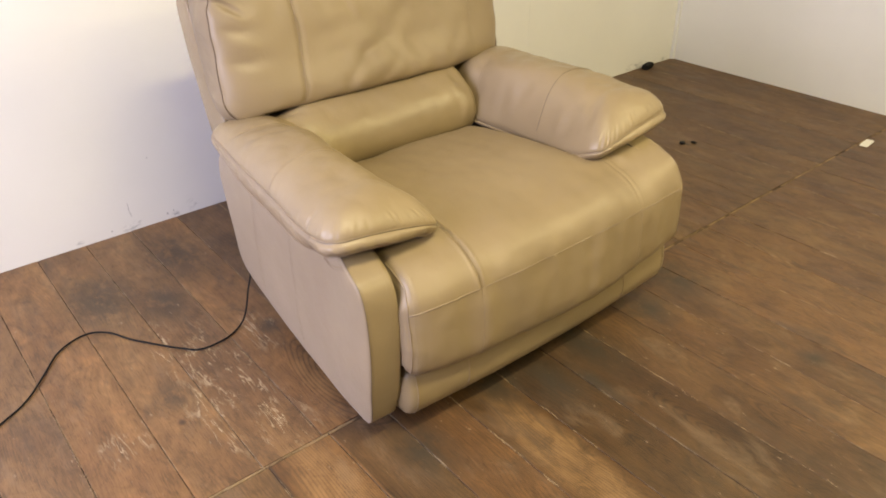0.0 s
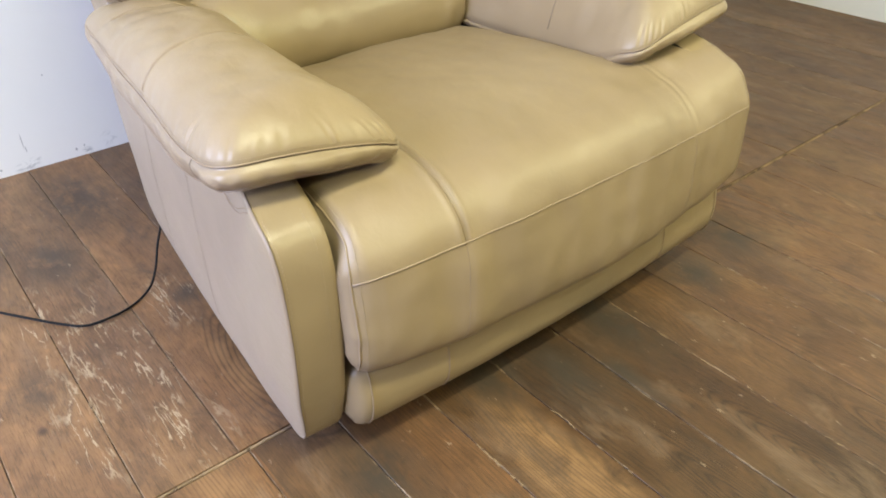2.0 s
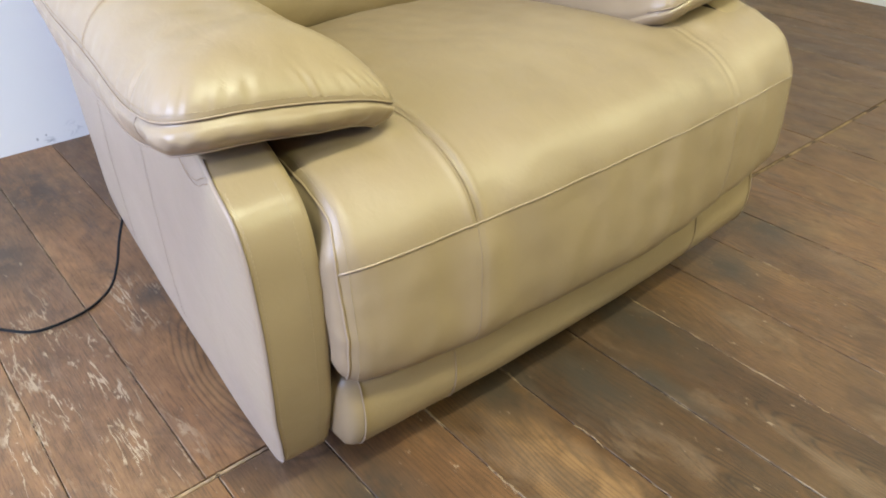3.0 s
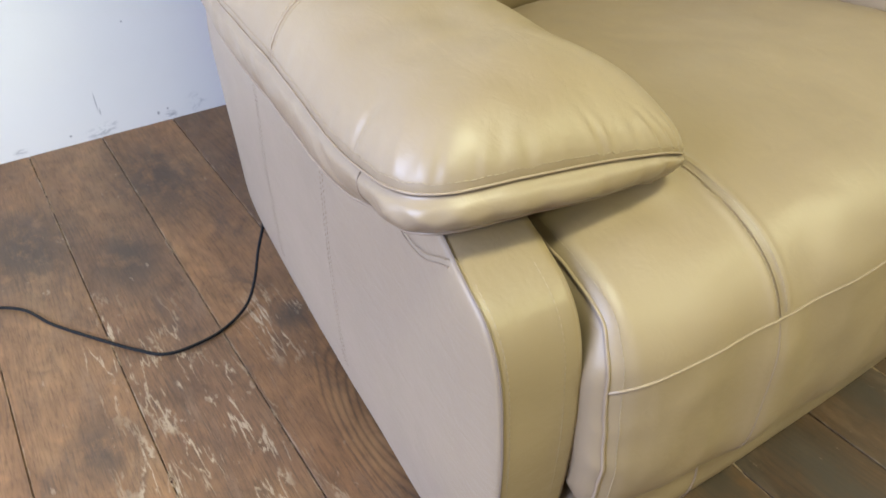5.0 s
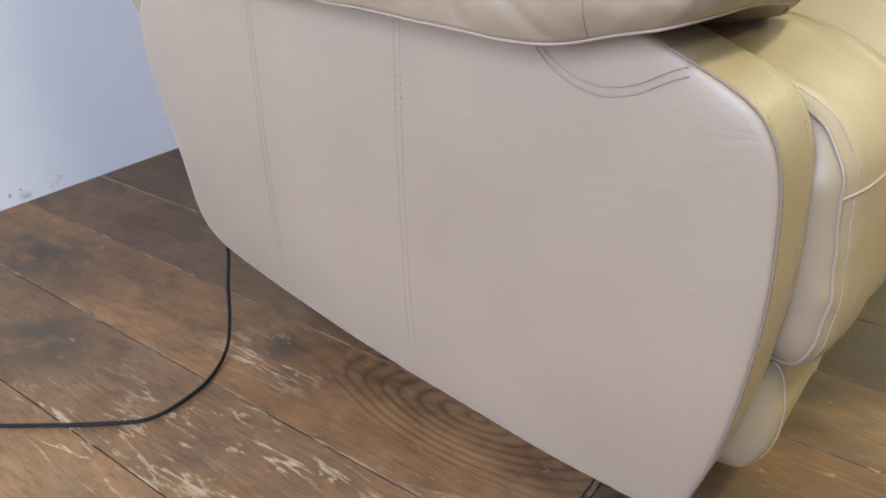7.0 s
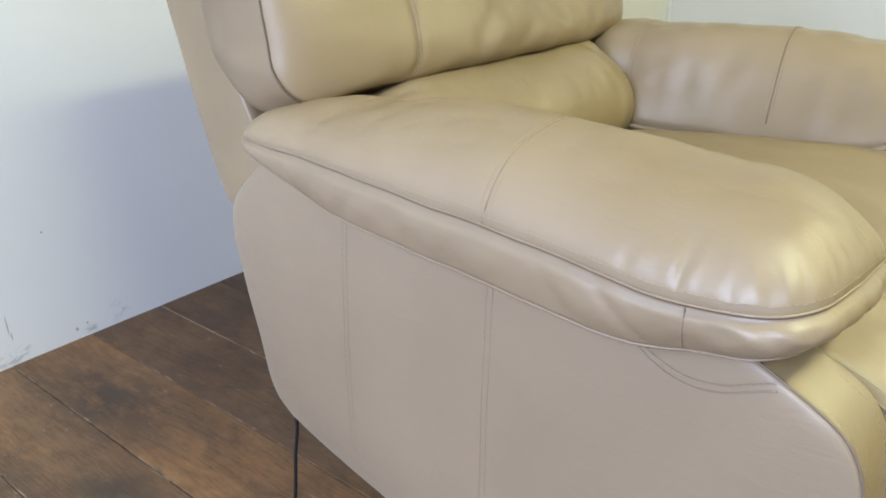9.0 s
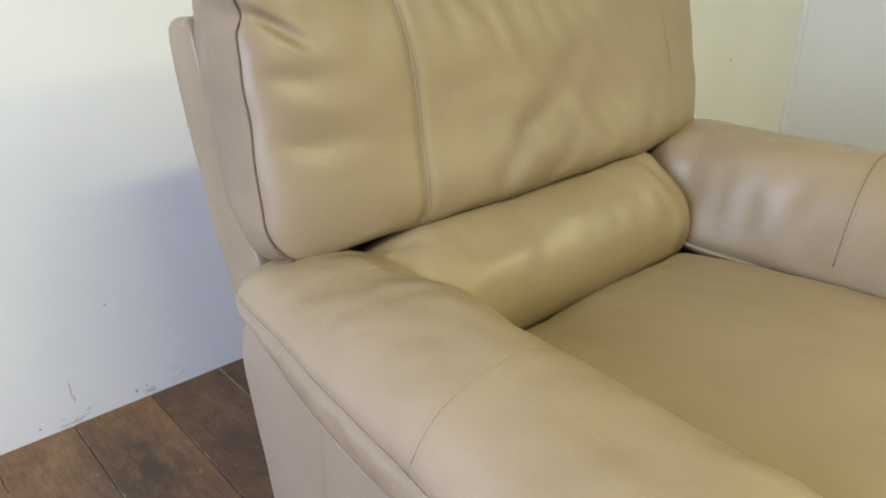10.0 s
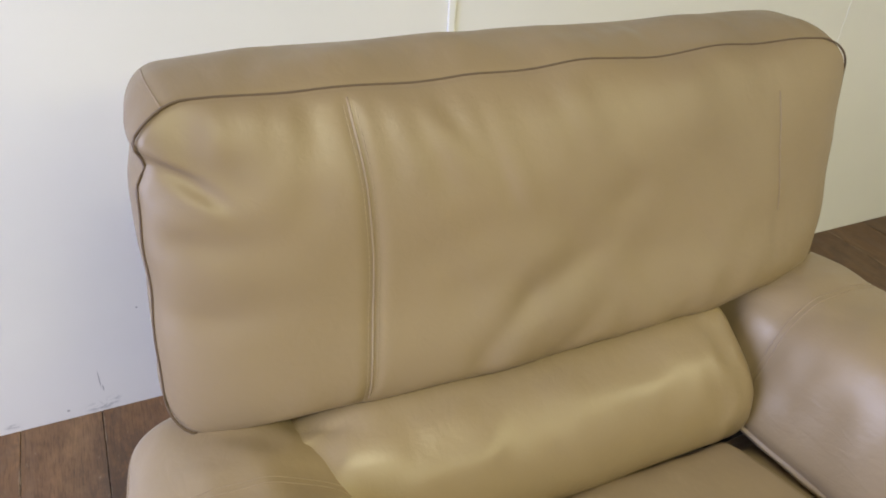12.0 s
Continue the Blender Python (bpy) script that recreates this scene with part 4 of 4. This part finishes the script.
def front_y(x, z):
    """How far forward the front of the back cushion stands at x, z."""
    cx, cz, hx, hz = (BX0 + BX1) / 2, (BZ0 + BZ1) / 2, (BX1 - BX0) / 2, (BZ1 - BZ0) / 2
    fx, fz = min(max((x - cx) / hx, -1), 1), min(max((z - cz) / hz, -1), 1)
    full = max(1 - abs(fx) ** 5, 0) ** 0.6 * max(1 - abs(fz) ** 3.4, 0) ** 0.55
    y = back_plane(z) - 0.060 * full * (1 - 0.25 * fz)
    # the lower edge is pulled forward between the arms
    y -= 0.035 * smooth(-0.2, -1.0, fz) * (1 - abs(fx) ** 3)
    inner = max(1 - abs(fx) ** 30, 0) * max(1 - abs(fz) ** 12, 0)
    for sx, deep in ((seam_x(0.302, z), 0.005), (seam_x(0.92, z), 0.0008)):
        y += deep * math.exp(-((x - sx) / 0.009) ** 2) * inner
    # short folds that run in from the edges, and slack diagonal folds over the middle panel
    y += 0.005 * noise.noise(Vector((z * 27, x * 5, 7.0))) * smooth(0.66, 0.93, -fx) * inner
    y += 0.0045 * noise.noise(Vector((x * 10 + z * 6, z * 4, 2.0))) * smooth(0.2, 0.9, fz) * inner
    y += 0.004 * noise.noise(Vector((x * 18, z * 3, 9.0))) * smooth(0.5, 0.9, -fz) * inner
    y += 0.005 * noise.noise(Vector((x * 30, z * 7, 6.0))) * smooth(0.5, 0.95, fz) * smooth(0.42, 0.25, x) * inner
    slack = smooth(0.31, 0.45, x) * smooth(1.05, 0.85, x)
    for x0, z0, x1, z1, wide, deep in BACK_FOLDS:
        y += 0.36 * crease(x, z, x0, z0, x1, z1, 1.15 * wide, deep) * inner
    y += 0.004 * noise.noise(Vector((x * 6.2 - z * 5.2, x * 0.9 + z * 1.4, 3.0))) * slack * inner
    y += 0.0034 * noise.noise(Vector((x * 19 + z * 12.0, x * 2 - z * 4, 5.0))) * slack * inner
    y += 0.005 * soft_noise((x, 0, z), 5, 3.0) * inner + 0.0009 * soft_noise((x, 0, z), 19, 8.0) * inner
    # a pull that leads away from the pinched corner
    y += crease(x, z, 0.074, 0.956, 0.140, 0.918, 0.006, 0.006) * inner
    return y


def back_point(u, v):
    """u: 0 middle of the front, 0.55 the front welt, 0.9 the rear edge of the boxing, 1 the middle of the rear."""
    cx, cz, hx, hz = (BX0 + BX1) / 2, (BZ0 + BZ1) / 2, (BX1 - BX0) / 2, (BZ1 - BZ0) / 2
    ex, ez = back_frame(v)
    wx, wz = welt_wobble(cx + hx * ex, cz + hz * ez)
    if u <= 0.55:
        r = (u / 0.55) ** 0.75
        x, z = cx + hx * ex * r, cz + hz * ez * r
        k = smooth(0.7, 1.0, r)
        return Vector((x + wx * k, front_y(x, z), z + wz * k))
    fz = ez
    s = (u - 0.55) / 0.35
    x, z = cx + hx * ex + wx, cz + hz * ez + wz
    y0 = back_plane(cz + hz * ez) - 0.035 * smooth(-0.2, -1.0, fz) * (1 - abs(ex) ** 3)
    out = Vector((math.copysign(abs(ex) ** 9, ex), 0, math.copysign(abs(ez) ** 9, ez)))
    out = out.normalized() if out.length > 1e-6 else Vector((ex, 0, ez)).normalized()
    depth = 0.13 + 0.034 * smooth(0.95, 0.2, fz)
    if s <= 1.0:
        up = max(out.z, 0.0)
        hump = up * smooth(0.12, 0.24, x) * smooth(0.75, 0.35, x)
        swell = (0.010 + 0.003 * up + 0.009 * hump) * math.sin(math.pi * s) ** 0.7 + (0.004 * up - 0.016 * (1 - up)) * s
        down = max(-out.z, 0.0)
        swell += down * (0.026 * math.sin(math.pi * min(s, 1.0)) ** 1.4 + 0.014 * s)
        p = Vector((x - wx * s, y0 + depth * s, z - wz * s)) + out * swell
        n = 0.0055 * noise.noise(Vector((x * 10, s * 2.0, z * 12))) + 0.004 * noise.noise(Vector((x * 40, s * 2.0, z * 40))) * (1 - s)
        return p + out * n * math.sin(math.pi * s)
    r = 1 - (u - 0.9) / 0.1 * 0.97
    x, z = cx + hx * ex * r, cz + hz * ez * r
    return Vector((x, back_plane(z) + depth + 0.01 * (1 - r), z))


def back_cushion():
    ob = part("back_cushion", surface("back_cushion", back_point, 130, 460, BACKREST, wrap_v=True, caps=(False, True), weld=0.0008), chair)
    welt = [back_point(0.55, (v / 300) % 1.0) + Vector((0, -0.001, 0)) for v in range(301)]
    part("piping", tube("piping", welt, 0.0016, CREASE), ob, "dark piping")
    for side in (-1, 1):
        v = max((i / 1000 for i in range(1000)), key=lambda q: back_frame(q)[0] * side + back_frame(q)[1])
        line = [back_point(0.55 + 0.33 * i / 20, v) for i in range(21)]
        part("seam", tube("seam", line[:16], 0.0010, SEAM, 5), ob)
    for sx in (0.302, 0.92):
        for dx in (-0.006, 0.0, 0.006) if sx < 0.5 else (0.0,):
            lo, hi = (BZ0 + 0.006, BZ1 - 0.006) if sx < 0.5 else (0.79, 0.95)
            pts = [back_front(seam_x(sx, z) + dx, z) for z in (lo + (hi - lo) * i / 60 for i in range(61))]
            if dx:
                part("stitching", stitches("stitching", pts, THREAD), ob)
            else:
                part("seam", tube("seam", pts, 0.0016 if sx < 0.5 else 0.0007, SEAM, 5), ob)


def back_front(x, z):
    """The place on the front of the back cushion at x, z."""
    return Vector((x, front_y(x, z) - 0.001, z))


SHELL = [(0.885, 0.452), (0.93, 0.56), (0.972, 0.70), (0.992, 0.83), (1.0, 0.905), (0.99, 0.926), (0.955, 0.93), (0.922, 0.92), (0.888, 0.80), (0.835, 0.66), (0.795, 0.56), (0.80, 0.45)]


def shell_point(u, v):
    x0, x1 = 0.080, 2 * CX - 0.080
    y, z, _ = spline([(a, b, 0) for a, b in SHELL], v, True)
    x = x0 + (x1 - x0) * u
    edge = min(x - x0, x1 - x)
    inset = 0.012 * (1 - math.sqrt(max(1 - max(1 - edge / 0.012, 0) ** 2, 0.0)))
    d = Vector((0.93, 0.70)) - Vector((y, z))
    q = Vector((y, z)) + d.normalized() * min(inset, d.length * 0.8)
    x += 0.010 * smooth(0.95, 0.40, z) * (1 - 2 * u)
    return Vector((x, q.x, q.y))


def back_shell():
    me = surface("outer_back", lambda u, v: shell_point(0.5 - 0.5 * math.cos(math.pi * u), v), 60, 60, LEATHER, wrap_v=True, caps=(True, True))
    part("outer_back", me, chair)


def undercarriage():
    part("base_frame", block("base_frame", 0.18, 0.90, 0.10, 0.70, 0.0, 0.035, METAL, 0.004), chair, "black steel base frame")
    part("mechanism_box", block("mechanism_box", 0.16, 0.92, 0.08, 0.72, 0.036, 0.30, METAL, 0.01), chair, "black underside of the mechanism")


side_panels()
arms()
seat()
front_rail()
lumbar()
back_cushion()
back_shell()
undercarriage()

# ---------------------------------------------------------------- small things
def power_cable():
    pts = [(0.03, 0.68, 0.14), (0.010, 0.655, 0.118), (-0.010, 0.640, 0.085), (-0.030, 0.622, 0.045), (-0.058, 0.600, 0.015), (-0.10, 0.578, 0.004), (-0.15, 0.562, 0.004), (-0.214, 0.565, 0.004), (-0.255, 0.603, 0.004),
           (-0.311, 0.678, 0.004), (-0.361, 0.751, 0.004), (-0.40, 0.825, 0.004), (-0.46, 0.86, 0.004), (-0.544, 0.824, 0.004), (-0.616, 0.73, 0.004), (-0.679, 0.654, 0.004), (-0.753, 0.605, 0.004),
           (-0.9, 0.52, 0.004), (-1.2, 0.45, 0.004), (-1.6, 0.6, 0.004)]
    line = [spline(pts, i / 160) for i in range(161)]
    ob = new("power_cable", tube("power_cable", line, 0.0028, RUBBER, 8))
    tagged(ob, "thin black power cable curling over the floor from the recliner", "cable")


power_cable()


def plug():
    root = new("power_plug")
    root.matrix_world = pose(3.0, 1.385, 0, 0, 0, 12)
    tagged(root, "small black plug lying on the floor against the wall", "plug")
    part("body", block("body", -0.045, 0.045, -0.02, 0.02, 0.0, 0.03, RUBBER, 0.008), root)


plug()



def paper_scrap():
    ob = new("paper_scrap", block("paper_scrap", -0.05, 0.05, -0.018, 0.018, 0.0005, 0.003, PAPER, 0.0008))
    ob.matrix_world = pose(2.85, 0.005, 0, 0, 0, 6)
    tagged(ob, "small white paper strip lying on the plank floor", "paper")


paper_scrap()


def wood_chips():
    for x, y, turn, size in ((2.19, 0.565, 20, 0.016), (2.235, 0.535, 70, 0.013)):
        bm = bmesh.new()
        bmesh.ops.create_icosphere(bm, subdivisions=1, radius=size)
        for v in bm.verts:
            v.co = Vector((v.co.x * 1.3, v.co.y, max(v.co.z * 0.5, -0.3 * size) + 0.3 * size)) * (1 + 0.2 * noise.noise(v.co * 90))
        me = bpy.data.meshes.new("dirt_crumb")
        bm.to_mesh(me)
        bm.free()
        me.materials.append(RUBBER)
        ob = new("dirt_crumb", me)
        ob.matrix_world = pose(x, y, 0, 0, 0, turn)
        tagged(ob, "small dark crumb of dirt on the plank floor", "dirt", group="dirt crumbs on the floor")


wood_chips()



def sawdust():
    """Pale dust and splinters caught in the open floor joints."""
    rng = random.Random(9)
    runs = [((-0.44, 0.03), (-0.04, 0.03), 150), ((0.226, -0.06), (0.226, -0.62), 150), ((0.236, 0.95), (0.236, 1.41), 150), ((-0.288, 0.1), (-0.288, 1.3), 90), ((-0.118, 0.1), (-0.118, 0.9), 60),
            ((1.5, 0.03), (2.3, 0.03), 120), ((-0.633, 0.2), (-0.633, 0.9), 70), ((-0.277, -0.01), (-0.277, -0.4), 40), ((0.735, -0.1), (0.735, -0.9), 40), ((0.393, -0.1), (0.393, -0.7), 40)]
    verts, faces = [], []
    for (xa, ya), (xb, yb), count in runs:
        along = Vector((xb - xa, yb - ya, 0)).normalized()
        side = Vector((-along.y, along.x, 0))
        for _ in range(count):
            t = rng.random()
            if noise.noise(Vector((t * 9, xa * 7, ya * 5))) < -0.12:
                continue
            c = Vector((xa + (xb - xa) * t, ya + (yb - ya) * t, 0.0)) + side * rng.gauss(0, 0.0012)
            half, wide, tall = rng.uniform(0.002, 0.008), rng.uniform(0.0004, 0.0011), rng.uniform(0.0003, 0.001)
            turn = along * half + side * rng.uniform(-0.3, 0.3) * half
            off = side * wide
            base = len(verts)
            verts += [c - turn - off, c + turn - off, c + turn + off, c - turn + off, c - turn * 0.6 + Vector((0, 0, tall)), c + turn * 0.6 + Vector((0, 0, tall))]
            faces += [(base, base + 1, base + 5, base + 4), (base + 3, base + 4, base + 5, base + 2), (base, base + 4, base + 3), (base + 1, base + 2, base + 5)]
    ob = new("sawdust", finish("sawdust", verts, faces, DUST, smooth=False, fix=False))
    tagged(ob, "pale sawdust and splinters caught in the floor joints", "sawdust", kind="stuff")


sawdust()

# wall trim
setting("trim", block("trim", 0.722, 0.738, WALL_Y - 0.006, WALL_Y, 0.0, CEIL, TRIM, 0.002), "narrow white cover strip on the wall joint", "trim")
setting("trim", block("trim", WALL_X - 0.022, WALL_X, WALL_Y - 0.022, WALL_Y, 0.0, CEIL, TRIM, 0.004), "white corner bead strip between the walls", "trim")

setting("trim", block("trim", 1.990, 1.994, WALL_Y - 0.0012, WALL_Y, 0.0, CEIL, TRIM), "thin painted joint between two wall panels", "trim")

lay_floor()
